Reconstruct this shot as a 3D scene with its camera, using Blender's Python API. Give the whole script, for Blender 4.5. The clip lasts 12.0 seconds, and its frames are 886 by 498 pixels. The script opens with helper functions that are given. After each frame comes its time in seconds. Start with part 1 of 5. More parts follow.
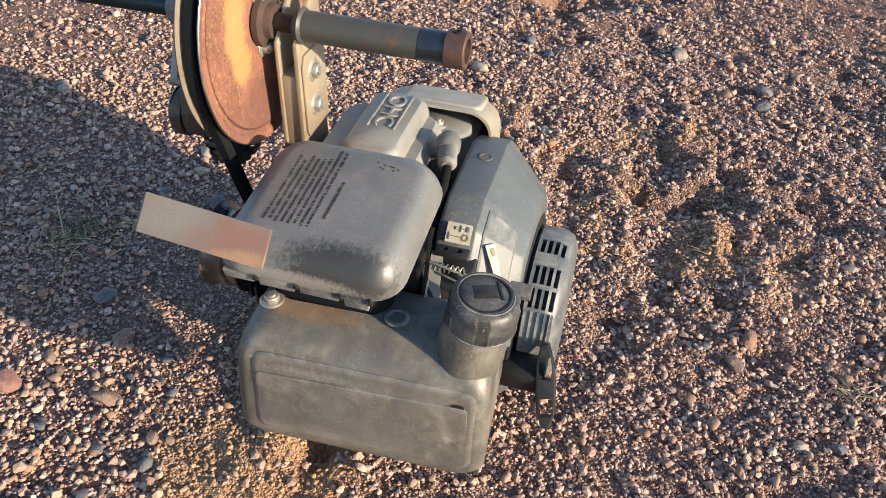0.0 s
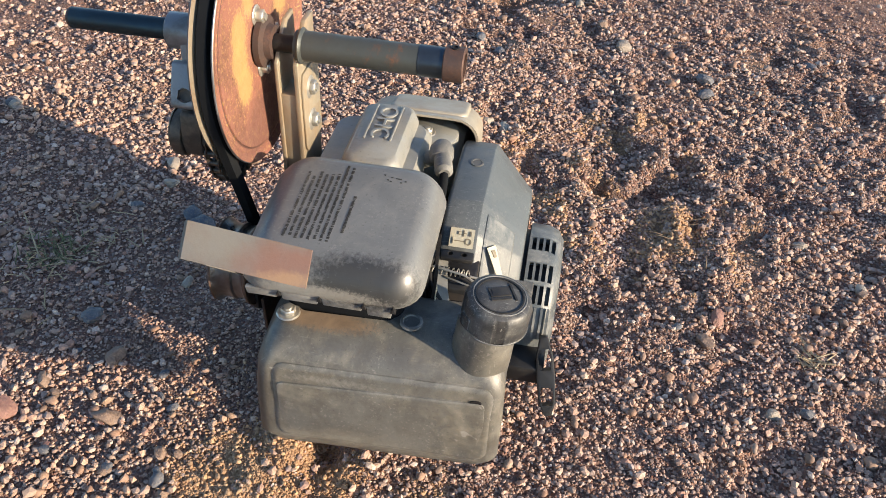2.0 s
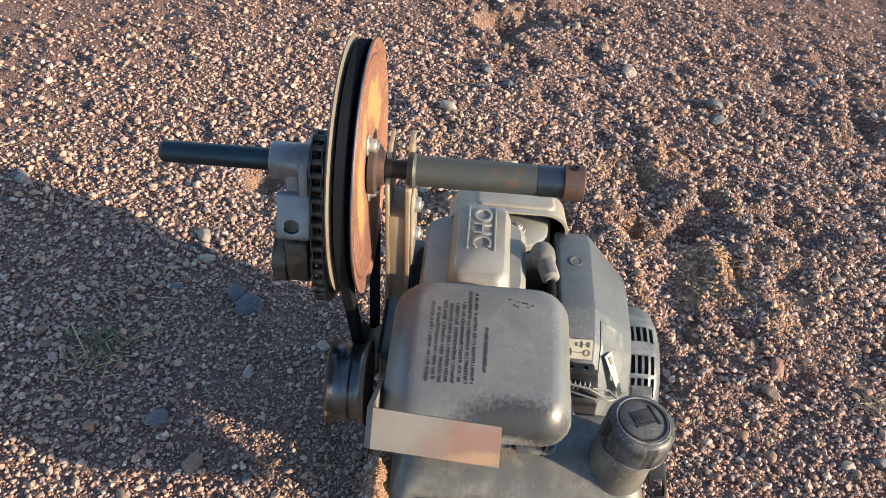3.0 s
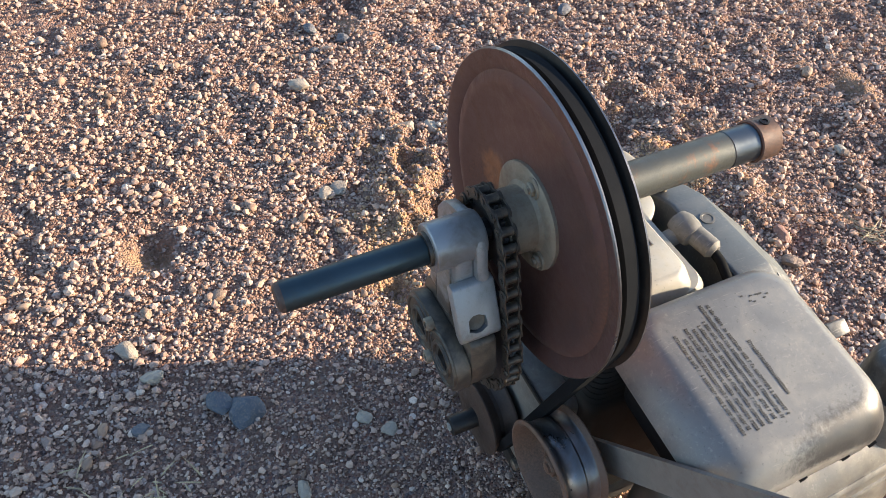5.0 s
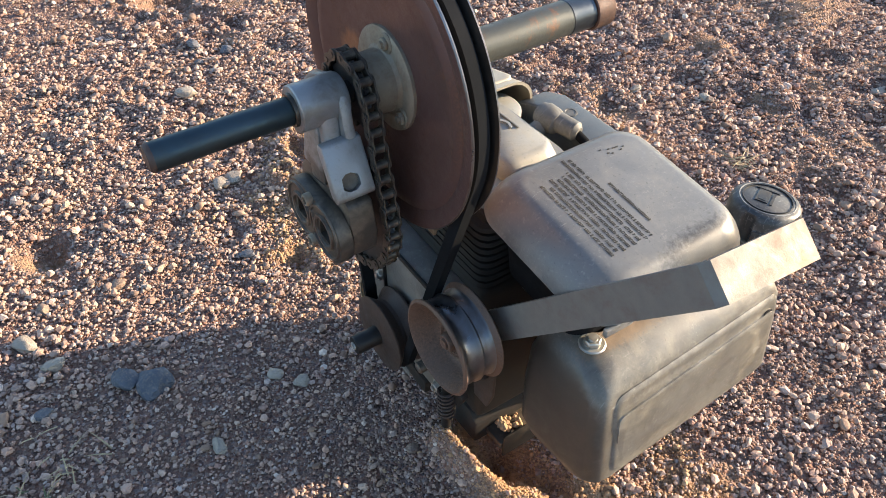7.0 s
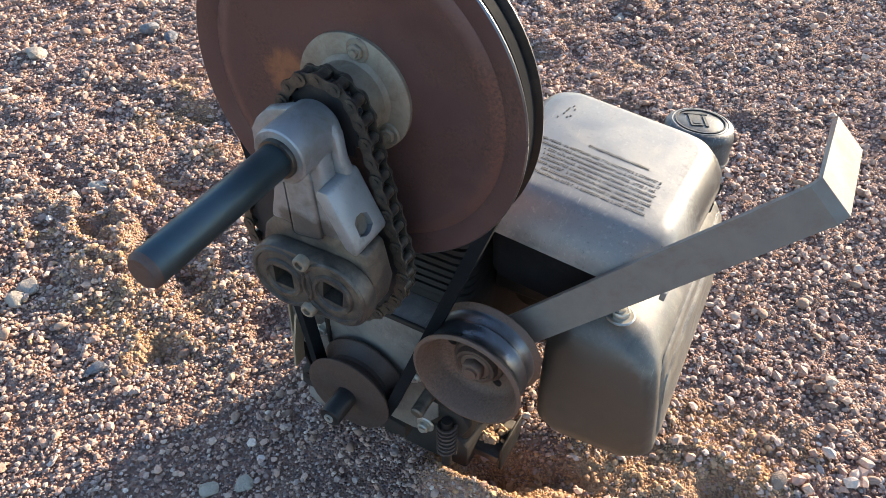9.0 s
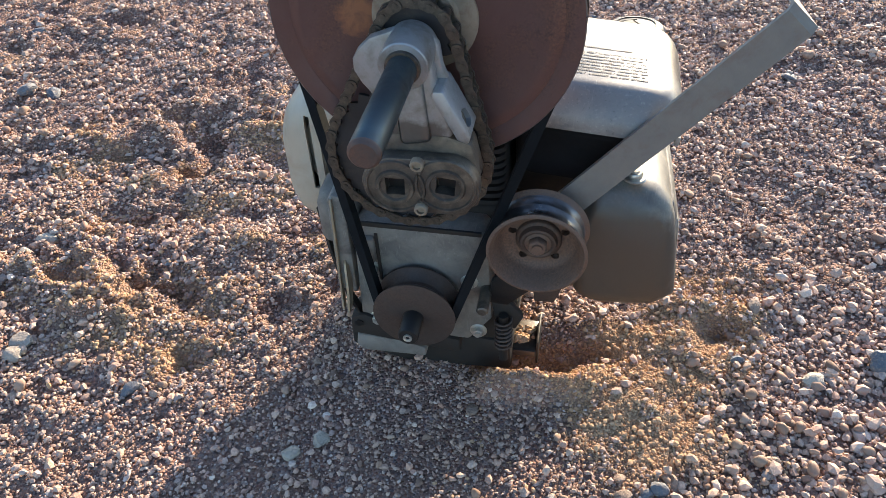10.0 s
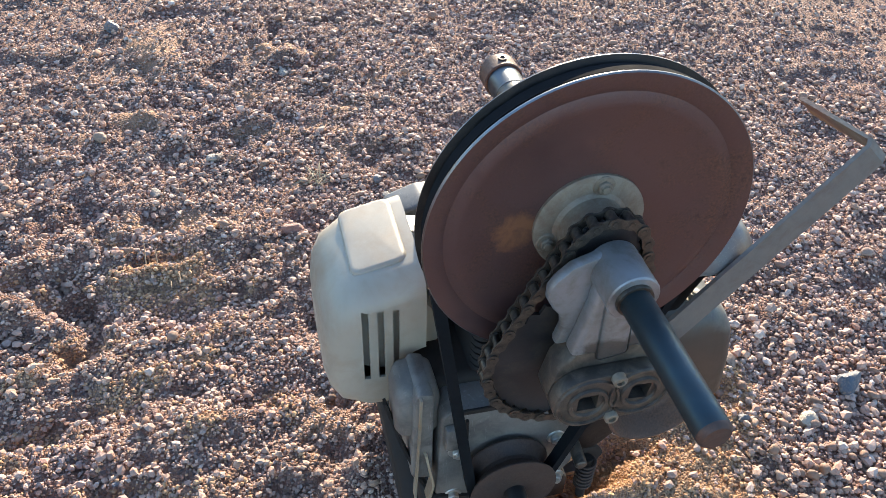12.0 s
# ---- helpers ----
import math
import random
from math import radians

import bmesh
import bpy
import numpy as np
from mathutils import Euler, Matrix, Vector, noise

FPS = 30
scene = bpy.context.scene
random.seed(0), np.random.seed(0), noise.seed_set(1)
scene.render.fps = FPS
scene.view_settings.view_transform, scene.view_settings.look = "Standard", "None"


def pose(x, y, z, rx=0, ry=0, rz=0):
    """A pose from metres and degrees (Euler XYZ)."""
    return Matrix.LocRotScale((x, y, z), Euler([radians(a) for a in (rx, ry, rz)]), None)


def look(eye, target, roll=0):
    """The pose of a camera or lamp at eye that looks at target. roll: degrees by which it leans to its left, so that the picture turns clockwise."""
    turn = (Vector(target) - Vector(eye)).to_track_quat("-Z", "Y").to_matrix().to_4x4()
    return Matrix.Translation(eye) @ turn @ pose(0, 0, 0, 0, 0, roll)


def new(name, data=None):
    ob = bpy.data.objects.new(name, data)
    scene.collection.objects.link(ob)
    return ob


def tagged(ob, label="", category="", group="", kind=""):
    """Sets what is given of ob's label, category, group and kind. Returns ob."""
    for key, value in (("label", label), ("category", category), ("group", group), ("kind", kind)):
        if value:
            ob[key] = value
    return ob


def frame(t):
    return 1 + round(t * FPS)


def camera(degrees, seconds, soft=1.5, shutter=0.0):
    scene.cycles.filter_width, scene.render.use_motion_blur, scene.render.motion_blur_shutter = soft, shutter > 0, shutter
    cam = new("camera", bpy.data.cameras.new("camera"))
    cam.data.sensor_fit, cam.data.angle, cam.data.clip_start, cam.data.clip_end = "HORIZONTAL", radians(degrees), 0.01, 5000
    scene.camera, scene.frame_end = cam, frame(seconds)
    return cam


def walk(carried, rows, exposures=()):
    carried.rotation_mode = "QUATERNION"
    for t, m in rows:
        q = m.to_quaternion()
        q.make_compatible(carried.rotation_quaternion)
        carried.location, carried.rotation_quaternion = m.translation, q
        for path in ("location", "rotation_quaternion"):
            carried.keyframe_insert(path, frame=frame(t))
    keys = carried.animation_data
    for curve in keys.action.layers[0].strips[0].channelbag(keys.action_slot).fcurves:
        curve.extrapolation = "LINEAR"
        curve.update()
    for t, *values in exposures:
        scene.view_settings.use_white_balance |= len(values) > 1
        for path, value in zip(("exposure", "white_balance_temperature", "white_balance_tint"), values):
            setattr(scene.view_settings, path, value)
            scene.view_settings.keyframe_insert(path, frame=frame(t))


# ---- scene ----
cam = camera(57.1, 12.0, soft=0.6)
EXPOSURES = [(0.0, 1.00, 6500, 10), (3.2, 1.12, 6500, 10), (4.8, 1.58, 6850, 11), (7.2, 1.62, 6850, 11), (8.8, 1.82, 6650, 10), (10.0, 1.75, 6600, 10), (12.0, 1.78, 6400, 9)]
PATH = [
    (0, (0.67, 0.372, 0.812), (-0.804, -0.015, -0.484), 2.0),
    (0.5, (0.709, 0.323, 0.822), (-0.787, 0.017, -0.469), 2.2),
    (1, (0.733, 0.323, 0.8), (-0.77, 0.067, -0.494), 2.7),
    (1.5, (0.735, 0.264, 0.824), (-0.768, 0.032, -0.475), 2.9),
    (2, (0.706, 0.302, 0.849), (-0.787, 0.089, -0.464), 3.1),
    (2.5, (0.655, 0.249, 0.9), (-0.829, 0.086, -0.431), 3.1),
    (3, (0.623, 0.106, 0.944), (-0.843, 0.05, -0.415), 3.2),
    (3.2, (0.6, 0.048, 0.954), (-0.855, 0.048, -0.418), 3.2),
    (4.8, (0.346, -0.228, 0.889), (-0.883, 0.321, -0.591), 2.1),
    (5, (0.344, -0.247, 0.883), (-0.86, 0.355, -0.597), 1.8),
    (5.5, (0.407, -0.231, 0.835), (-0.777, 0.467, -0.618), 0.6),
    (6, (0.466, -0.241, 0.815), (-0.728, 0.518, -0.599), -0.1),
    (6.5, (0.494, -0.279, 0.785), (-0.718, 0.514, -0.594), -0.1),
    (7, (0.478, -0.276, 0.793), (-0.742, 0.542, -0.565), 0.1),
    (7.2, (0.457, -0.268, 0.814), (-0.755, 0.561, -0.543), 0.1),
    (8.8, (0.268, -0.331, 0.727), (-0.533, 0.897, -0.634), 0.8),
    (9, (0.265, -0.374, 0.741), (-0.447, 0.921, -0.606), 0.0),
    (9.5, (0.223, -0.522, 0.775), (-0.284, 0.902, -0.535), -2.1),
    (10, (0.131, -0.58, 0.734), (-0.202, 0.905, -0.563), -3.6),
    (10.5, (0.059, -0.595, 0.733), (-0.121, 0.922, -0.557), -3.6),
    (11, (-0.043, -0.584, 0.781), (-0.035, 0.946, -0.507), -1.9),
    (11.5, (-0.124, -0.537, 0.843), (0.084, 0.971, -0.454), 0.1),
    (12, (-0.217, -0.413, 0.83), (0.18, 1.035, -0.49), 2.0),
]
walk(cam, [(t, look(eye, target, roll)) for t, eye, target, roll in PATH], EXPOSURES)

# ---- light ----
SUN_FROM = Vector((0.325, 0.946, 0.0)).normalized()
SUN_HEIGHT = radians(16)
sun = new("sun", bpy.data.lights.new("sun", "SUN"))
sun.data.energy, sun.data.angle, sun.data.color = 5.0, radians(0.55), (1.0, 0.83, 0.62)
sun_way = SUN_FROM * math.cos(SUN_HEIGHT) + Vector((0, 0, math.sin(SUN_HEIGHT)))
sun.matrix_world = look(sun_way * 20, (0, 0, 0))
world = bpy.data.worlds.new("sky")
scene.world = world
world.use_nodes = True
wn = world.node_tree.nodes
sky = wn.new("ShaderNodeTexSky")
sky.sky_type, sky.sun_disc = "NISHITA", False
sky.ozone_density, sky.dust_density = 2.6, 0.6
sky.sun_elevation, sky.sun_rotation = SUN_HEIGHT, math.atan2(SUN_FROM.x, SUN_FROM.y)
wn["Background"].inputs["Strength"].default_value = 0.15
world.node_tree.links.new(sky.outputs[0], wn["Background"].inputs["Color"])


# ---- materials ----
class Nodes:
    """A short way to write a node tree."""

    def __init__(self, name, mat=None):
        self.mat = mat or bpy.data.materials.new(name)
        self.mat.use_nodes = True
        self.n, self.l = self.mat.node_tree.nodes, self.mat.node_tree.links
        self.bsdf = self.n["Principled BSDF"]

    def put(self, socket, value):
        if isinstance(value, bpy.types.NodeSocket):
            self.l.new(value, socket)
        elif value is not None:
            socket.default_value = value

    def coords(self):
        return self.n.new("ShaderNodeTexCoord").outputs["Object"]

    def noise(self, scale, detail=4, rough=0.6, vec=None, dist=0.0):
        t = self.n.new("ShaderNodeTexNoise")
        t.inputs["Scale"].default_value, t.inputs["Detail"].default_value = scale, detail
        t.inputs["Roughness"].default_value, t.inputs["Distortion"].default_value = rough, dist
        self.put(t.inputs["Vector"], vec if vec is not None else self.coords())
        return t.outputs["Fac"]

    def voronoi(self, scale, vec=None, feature="F1", out="Distance"):
        t = self.n.new("ShaderNodeTexVoronoi")
        t.feature = feature
        t.inputs["Scale"].default_value = scale
        self.put(t.inputs["Vector"], vec if vec is not None else self.coords())
        return t.outputs[out]

    def ramp(self, fac, stops):
        r = self.n.new("ShaderNodeValToRGB")
        e = r.color_ramp.elements
        while len(e) < len(stops):
            e.new(0.5)
        for el, (p, c) in zip(e, stops):
            el.position = p
            el.color = (*c, 1) if isinstance(c, tuple) else (c, c, c, 1)
        self.put(r.inputs[0], fac)
        return r.outputs[0]

    def mix(self, fac, a, b, mode="MIX"):
        m = self.n.new("ShaderNodeMix")
        m.data_type, m.blend_type = "RGBA", mode
        self.put(m.inputs[0], fac)
        for s, v in ((m.inputs[6], a), (m.inputs[7], b)):
            self.put(s, (*v, 1) if isinstance(v, tuple) else v)
        return m.outputs[2]

    def math(self, op, a, b=0.0):
        m = self.n.new("ShaderNodeMath")
        m.operation = op
        self.put(m.inputs[0], a)
        self.put(m.inputs[1], b)
        return m.outputs[0]

    def bump(self, height, strength=0.3, dist=0.001, normal=None):
        b = self.n.new("ShaderNodeBump")
        b.inputs["Strength"].default_value, b.inputs["Distance"].default_value = strength, dist
        self.put(b.inputs["Height"], height)
        self.put(b.inputs["Normal"], normal)
        return b.outputs[0]

    def up(self):
        """How far a surface faces upward, where dust settles."""
        g = self.n.new("ShaderNodeNewGeometry")
        x = self.n.new("ShaderNodeSeparateXYZ")
        self.put(x.inputs[0], g.outputs["Normal"])
        return x.outputs[2]

    def island(self):
        return self.n.new("ShaderNodeNewGeometry").outputs["Random Per Island"]

    def each(self):
        return self.n.new("ShaderNodeObjectInfo").outputs["Random"]

    def done(self, color, rough=0.6, metal=0.0, normal=None, spec=0.5):
        for key, v in (("Base Color", color), ("Roughness", rough), ("Metallic", metal), ("Normal", normal), ("Specular IOR Level", spec)):
            s = self.bsdf.inputs[key]
            self.put(s, (*v, 1) if isinstance(v, tuple) else v)
        return self.mat


def worn(name, base, dark, dust, rough=0.55, metal=0.0, dust_low=0.45, dust_high=0.75, scale=1.0, bump=0.2, spec=0.4, grit_amount=0.3, scratch=0.0, fleck=0.0):
    """A painted, cast or moulded surface with mottling, scratches and settled dust."""
    k = Nodes(name)
    c = k.coords()
    big = k.noise(9 * scale, 6, 0.6, c, 0.6)
    mid = k.noise(38 * scale, 6, 0.65, c, 0.5)
    fine = k.noise(230 * scale, 5, 0.7, c)
    grit = k.noise(1100, 3, 0.6, c)
    col = k.mix(k.ramp(big, [(0.35, 0.0), (0.65, 1.0)]), base, dark)
    d = k.ramp(k.math("ADD", k.math("MULTIPLY", big, 0.55), k.math("MULTIPLY", mid, 0.45)), [(dust_low, 0.0), (dust_high, 1.0)])
    col = k.mix(d, col, dust)
    col = k.mix(k.ramp(k.math("MULTIPLY", grit, k.math("ADD", mid, 0.5)), [(0.60, 0.0), (0.78, grit_amount)]), col, dust)
    if scratch:
        m = k.n.new("ShaderNodeMapping")
        m.inputs["Scale"].default_value, m.inputs["Rotation"].default_value = (900, 60, 60), (0.3, 0.2, 0.5)
        k.put(m.inputs["Vector"], c)
        s = k.noise(1.0, 2, 0.5, m.outputs[0])
        col = k.mix(k.math("MULTIPLY", k.ramp(s, [(0.66, 0.0), (0.72, scratch)]), k.ramp(mid, [(0.45, 0.0), (0.6, 1.0)])), col, dust)
    if fleck:
        for turn, seed in (((0.1, 0.4, 1.2), 3.0), ((0.9, 0.1, -0.6), 9.0)):
            m = k.n.new("ShaderNodeMapping")
            m.inputs["Scale"].default_value, m.inputs["Rotation"].default_value, m.inputs["Location"].default_value = (1100, 70, 70), turn, (seed, seed, seed)
            k.put(m.inputs["Vector"], c)
            s = k.noise(1.0, 1, 0.4, m.outputs[0])
            col = k.mix(k.math("MULTIPLY", k.ramp(s, [(0.71, 0.0), (0.75, fleck * 0.8)]), k.ramp(big, [(0.42, 0.0), (0.58, 1.0)])), col, (0.36, 0.35, 0.32))
        spots = k.noise(330, 4, 0.65, c, 0.4)
        zone = k.ramp(k.noise(14, 5, 0.65, c), [(0.42, 0.0), (0.66, 1.0)])
        col = k.mix(k.math("MULTIPLY", k.ramp(spots, [(0.57, 0.0), (0.66, fleck)]), zone), col, (0.33, 0.32, 0.29))
        col = k.mix(k.ramp(spots, [(0.30, fleck), (0.38, 0.0)]), col, (0.02, 0.02, 0.02))
        edge = k.n.new("ShaderNodeNewGeometry").outputs["Pointiness"]
        col = k.mix(k.math("MULTIPLY", k.ramp(edge, [(0.53, 0.0), (0.60, fleck)]), k.ramp(mid, [(0.40, 0.0), (0.58, 1.0)])), col, (0.38, 0.37, 0.34))
    r = k.ramp(mid, [(0.3, max(0.0, rough - 0.1)), (0.7, min(1.0, rough + 0.15))])
    n = k.bump(grit, bump * 0.6, 0.0004, k.bump(fine, bump, 0.0008))
    return k.done(col, r, metal, n, spec)


plastic_grey = worn("weathered dark plastic", (0.10, 0.102, 0.10), (0.055, 0.056, 0.056), (0.20, 0.19, 0.165), 0.42, 0, 0.46, 0.74, 1.0, 0.15, 0.45, 0.25, 0.3, 0.5)
plastic_box = worn("sun-bleached plastic", (0.145, 0.148, 0.146), (0.092, 0.095, 0.096), (0.23, 0.222, 0.20), 0.38, 0, 0.48, 0.80, 1.0, 0.15, 0.5, 0.2, 0.2, 0.45)
plastic_blue = worn("weathered slate plastic", (0.105, 0.118, 0.123), (0.065, 0.074, 0.079), (0.17, 0.173, 0.168), 0.42, 0, 0.48, 0.78, 1.0, 0.15, 0.45, 0.2, 0.35, 0.45)
plastic_black = worn("black plastic", (0.016, 0.016, 0.017), (0.009, 0.009, 0.010), (0.055, 0.050, 0.043), 0.45, 0, 0.5, 0.8, 1.0, 0.15, 0.4, 0.3)
plastic_pale = worn("dusty pale plastic", (0.13, 0.128, 0.118), (0.085, 0.083, 0.077), (0.20, 0.185, 0.155), 0.6, 0, 0.47, 0.77, 1.0, 0.2, 0.35, 0.3, 0.0, 0.35)


def add_mark(mat, centre, size, colour, amount, scale, low=0.45, high=0.6, ragged=0.5):
    """A ragged patch of its own shape, a stain or painted shade, laid over a material: an oval of that size round a
    centre.
    """
    k = Nodes("", mat)
    c = k.coords()
    m = k.n.new("ShaderNodeVectorMath")
    m.operation = "SUBTRACT"
    k.put(m.inputs[0], c)
    m.inputs[1].default_value = centre
    q = k.n.new("ShaderNodeVectorMath")
    q.operation = "DIVIDE"
    k.put(q.inputs[0], m.outputs[0])
    q.inputs[1].default_value = size
    d = k.n.new("ShaderNodeVectorMath")
    d.operation = "LENGTH"
    k.put(d.inputs[0], q.outputs[0])
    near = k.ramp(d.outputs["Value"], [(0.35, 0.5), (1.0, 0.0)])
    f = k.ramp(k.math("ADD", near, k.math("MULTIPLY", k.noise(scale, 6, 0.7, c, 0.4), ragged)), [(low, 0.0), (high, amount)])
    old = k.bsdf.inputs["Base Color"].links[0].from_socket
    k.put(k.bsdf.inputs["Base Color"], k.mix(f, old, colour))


plastic_tank = worn("weathered tank plastic", (0.118, 0.115, 0.105), (0.065, 0.064, 0.060), (0.24, 0.215, 0.165), 0.42, 0, 0.44, 0.72, 1.0, 0.15, 0.6, 0.25, 0.4, 0.5)
add_mark(plastic_tank, (0.178, 0.110, 0.272), (0.015, 0.075, 0.03), (0.23, 0.148, 0.085), 0.75, 330, 0.50, 0.86, 0.85)
add_mark(plastic_tank, (0.237, 0.150, 0.145), (0.03, 0.16, 0.035), (0.26, 0.235, 0.185), 0.5, 60, 0.45, 0.80)
add_mark(plastic_tank, (0.230, 0.150, 0.230), (0.02, 0.12, 0.012), (0.30, 0.29, 0.26), 0.65, 220, 0.50, 0.80, 0.65)
# Tank end by the idler: brown dirt plus its shaded side, painted dark.
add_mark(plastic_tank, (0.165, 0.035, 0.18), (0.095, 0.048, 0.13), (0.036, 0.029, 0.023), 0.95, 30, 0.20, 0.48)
add_mark(plastic_box, (0.203, 0.165, 0.352), (0.030, 0.085, 0.040), (0.024, 0.024, 0.024), 0.9, 240, 0.50, 0.78, 0.75)
add_mark(plastic_box, (0.215, 0.12, 0.340), (0.018, 0.10, 0.014), (0.30, 0.285, 0.25), 0.6, 300, 0.58, 0.80, 0.75)
add_mark(plastic_box, (0.06, 0.07, 0.375), (0.035, 0.035, 0.03), (0.22, 0.16, 0.12), 0.35, 40, 0.5, 0.85)
cover_alloy = worn("grimy cast alloy", (0.150, 0.138, 0.122), (0.080, 0.073, 0.066), (0.20, 0.168, 0.13), 0.6, 0.15, 0.48, 0.76, 1.0, 0.2, 0.35, 0.3, 0.2, 0.35)
cast_alloy = worn("dusty cast alloy", (0.29, 0.292, 0.272), (0.19, 0.19, 0.175), (0.27, 0.245, 0.195), 0.5, 0.25, 0.46, 0.72, 1.0, 0.2, 0.4, 0.3, 0.2, 0.4)
white_shield = worn("dusty off-white enamel", (0.33, 0.30, 0.24), (0.26, 0.235, 0.185), (0.25, 0.19, 0.13), 0.4, 0, 0.46, 0.76, 1.0, 0.12, 0.5, 0.2)
steel_plate = worn("dusty steel plate", (0.34, 0.295, 0.22), (0.24, 0.20, 0.145), (0.32, 0.215, 0.12), 0.5, 0.3, 0.46, 0.72)
greasy_steel = worn("greasy brown steel", (0.075, 0.063, 0.054), (0.034, 0.028, 0.023), (0.17, 0.135, 0.10), 0.45, 0.4, 0.46, 0.66, 2.0)
steel_bolt = worn("zinc bolt", (0.5, 0.48, 0.43), (0.33, 0.31, 0.27), (0.35, 0.27, 0.18), 0.38, 0.7, 0.5, 0.8)
black_iron = worn("oily black iron", (0.020, 0.018, 0.017), (0.011, 0.010, 0.010), (0.09, 0.07, 0.052), 0.45, 0.4, 0.52, 0.82)
chain_iron = worn("greasy chain steel", (0.095, 0.082, 0.070), (0.024, 0.021, 0.018), (0.20, 0.165, 0.125), 0.38, 0.7, 0.46, 0.7, 3.0)
sprocket_iron = worn("dull sprocket steel", (0.045, 0.043, 0.045), (0.025, 0.024, 0.025), (0.12, 0.095, 0.07), 0.5, 0.5, 0.5, 0.8)
dark_steel = worn("blued dark steel", (0.085, 0.105, 0.125), (0.052, 0.064, 0.078), (0.11, 0.095, 0.08), 0.38, 0.85, 0.55, 0.9, 1.0, 0.08)
rod_steel = worn("blued rod steel", (0.050, 0.078, 0.092), (0.030, 0.046, 0.056), (0.075, 0.070, 0.064), 0.42, 0.80, 0.50, 0.85, 1.0, 0.10)
# Oily dirt plus the shade of enclosed parts, both put into the colour.
engine_dirty_shaded = worn("oily dirty alloy", (0.016, 0.013, 0.011), (0.008, 0.007, 0.006), (0.038, 0.028, 0.021), 0.75, 0.1, 0.44, 0.74)
rubber = worn("dusty rubber belt", (0.013, 0.014, 0.016), (0.008, 0.009, 0.010), (0.022, 0.024, 0.026), 0.85, 0, 0.52, 0.9, 1.0, 0.15, 0.05)
silver_casting = worn("silver painted casting", (0.29, 0.293, 0.297), (0.21, 0.206, 0.20), (0.15, 0.125, 0.10), 0.4, 0.45, 0.48, 0.68, 1.6)
add_mark(silver_casting, (0.002, -0.072, 0.403), (0.030, 0.012, 0.018), (0.085, 0.070, 0.058), 0.85, 70, 0.42, 0.62, 0.7)
rim_steel = worn("polished rim steel", (0.22, 0.23, 0.25), (0.08, 0.08, 0.085), (0.10, 0.07, 0.055), 0.33, 0.9, 0.5, 0.72)
bar_ink = worn("dark printing", (0.035, 0.035, 0.035), (0.02, 0.02, 0.02), (0.10, 0.095, 0.085), 0.6)
plastic_cap = worn("dull black plastic", (0.045, 0.046, 0.047), (0.028, 0.028, 0.029), (0.11, 0.105, 0.095), 0.42, 0, 0.50, 0.80, 1.0, 0.15, 0.45, 0.25, 0.3, 0.5)
label_ink = worn("faded brown ink", (0.17, 0.145, 0.10), (0.11, 0.095, 0.07), (0.26, 0.22, 0.16), 0.6)
label_white = worn("yellowed label", (0.46, 0.43, 0.335), (0.37, 0.34, 0.26), (0.32, 0.28, 0.21), 0.55, 0, 0.5, 0.8)


def rusty(name, paint, paint_dark, rust, rust_dark, lo=0.42, hi=0.6, rough=0.6, metal=0.3, scale=1.0):
    k = Nodes(name)
    c = k.coords()
    big = k.noise(11 * scale, 7, 0.7, c, 0.8)
    mid = k.noise(60 * scale, 6, 0.7, c, 0.3)
    fine = k.noise(500, 4, 0.7, c)
    p = k.mix(mid, paint, paint_dark)
    r = k.mix(k.ramp(fine, [(0.35, 0.0), (0.65, 1.0)]), rust, rust_dark)
    f = k.ramp(k.math("ADD", k.math("MULTIPLY", big, 0.65), k.math("MULTIPLY", mid, 0.35)), [(lo, 0.0), (hi, 1.0)])
    n = k.bump(fine, 0.3, 0.0006, k.bump(mid, 0.2, 0.001))
    return k.done(k.mix(f, p, r), k.ramp(mid, [(0.3, rough - 0.1), (0.7, min(1, rough + 0.2))]), metal, n, 0.35)


pulley_brown = rusty("brown rusted pulley face", (0.084, 0.044, 0.040), (0.122, 0.065, 0.056), (0.15, 0.072, 0.048), (0.055, 0.033, 0.03), 0.47, 0.64, 0.40, 0.35, 1.3)
pulley_red = rusty("red oxide paint", (0.20, 0.080, 0.056), (0.27, 0.125, 0.092), (0.23, 0.105, 0.068), (0.085, 0.042, 0.034), 0.46, 0.60, 0.45, 0.0, 1.8)
for px, pz, wide in ((0.048, -0.024, 0.024), (0.054, 0.004, 0.026), (0.048, 0.030, 0.026), (0.018, 0.054, 0.018), (-0.020, 0.062, 0.024), (-0.046, 0.050, 0.028), (-0.064, 0.020, 0.024)):
    add_mark(pulley_red, (px, 0.012, pz), (wide, 0.05, 0.026), (0.36, 0.23, 0.09), 0.8, 300, 0.50, 0.74, 0.9)
add_mark(pulley_brown, (-0.055, -0.01, 0.0), (0.028, 0.05, 0.034), (0.30, 0.13, 0.06), 0.7, 60, 0.70, 0.92, 0.8)
add_mark(pulley_red, (0.02, 0.012, -0.08), (0.11, 0.05, 0.05), (0.11, 0.055, 0.045), 0.65, 40, 0.55, 0.80, 0.7)
hub_rust = rusty("dark greasy rust", (0.045, 0.032, 0.027), (0.065, 0.045, 0.035), (0.11, 0.062, 0.042), (0.04, 0.026, 0.02), 0.42, 0.66, 0.55, 0.3)
idler_rust = rusty("rusted idler wheel", (0.100, 0.064, 0.049), (0.130, 0.084, 0.063), (0.17, 0.095, 0.060), (0.060, 0.036, 0.027), 0.42, 0.64, 0.6, 0.25)
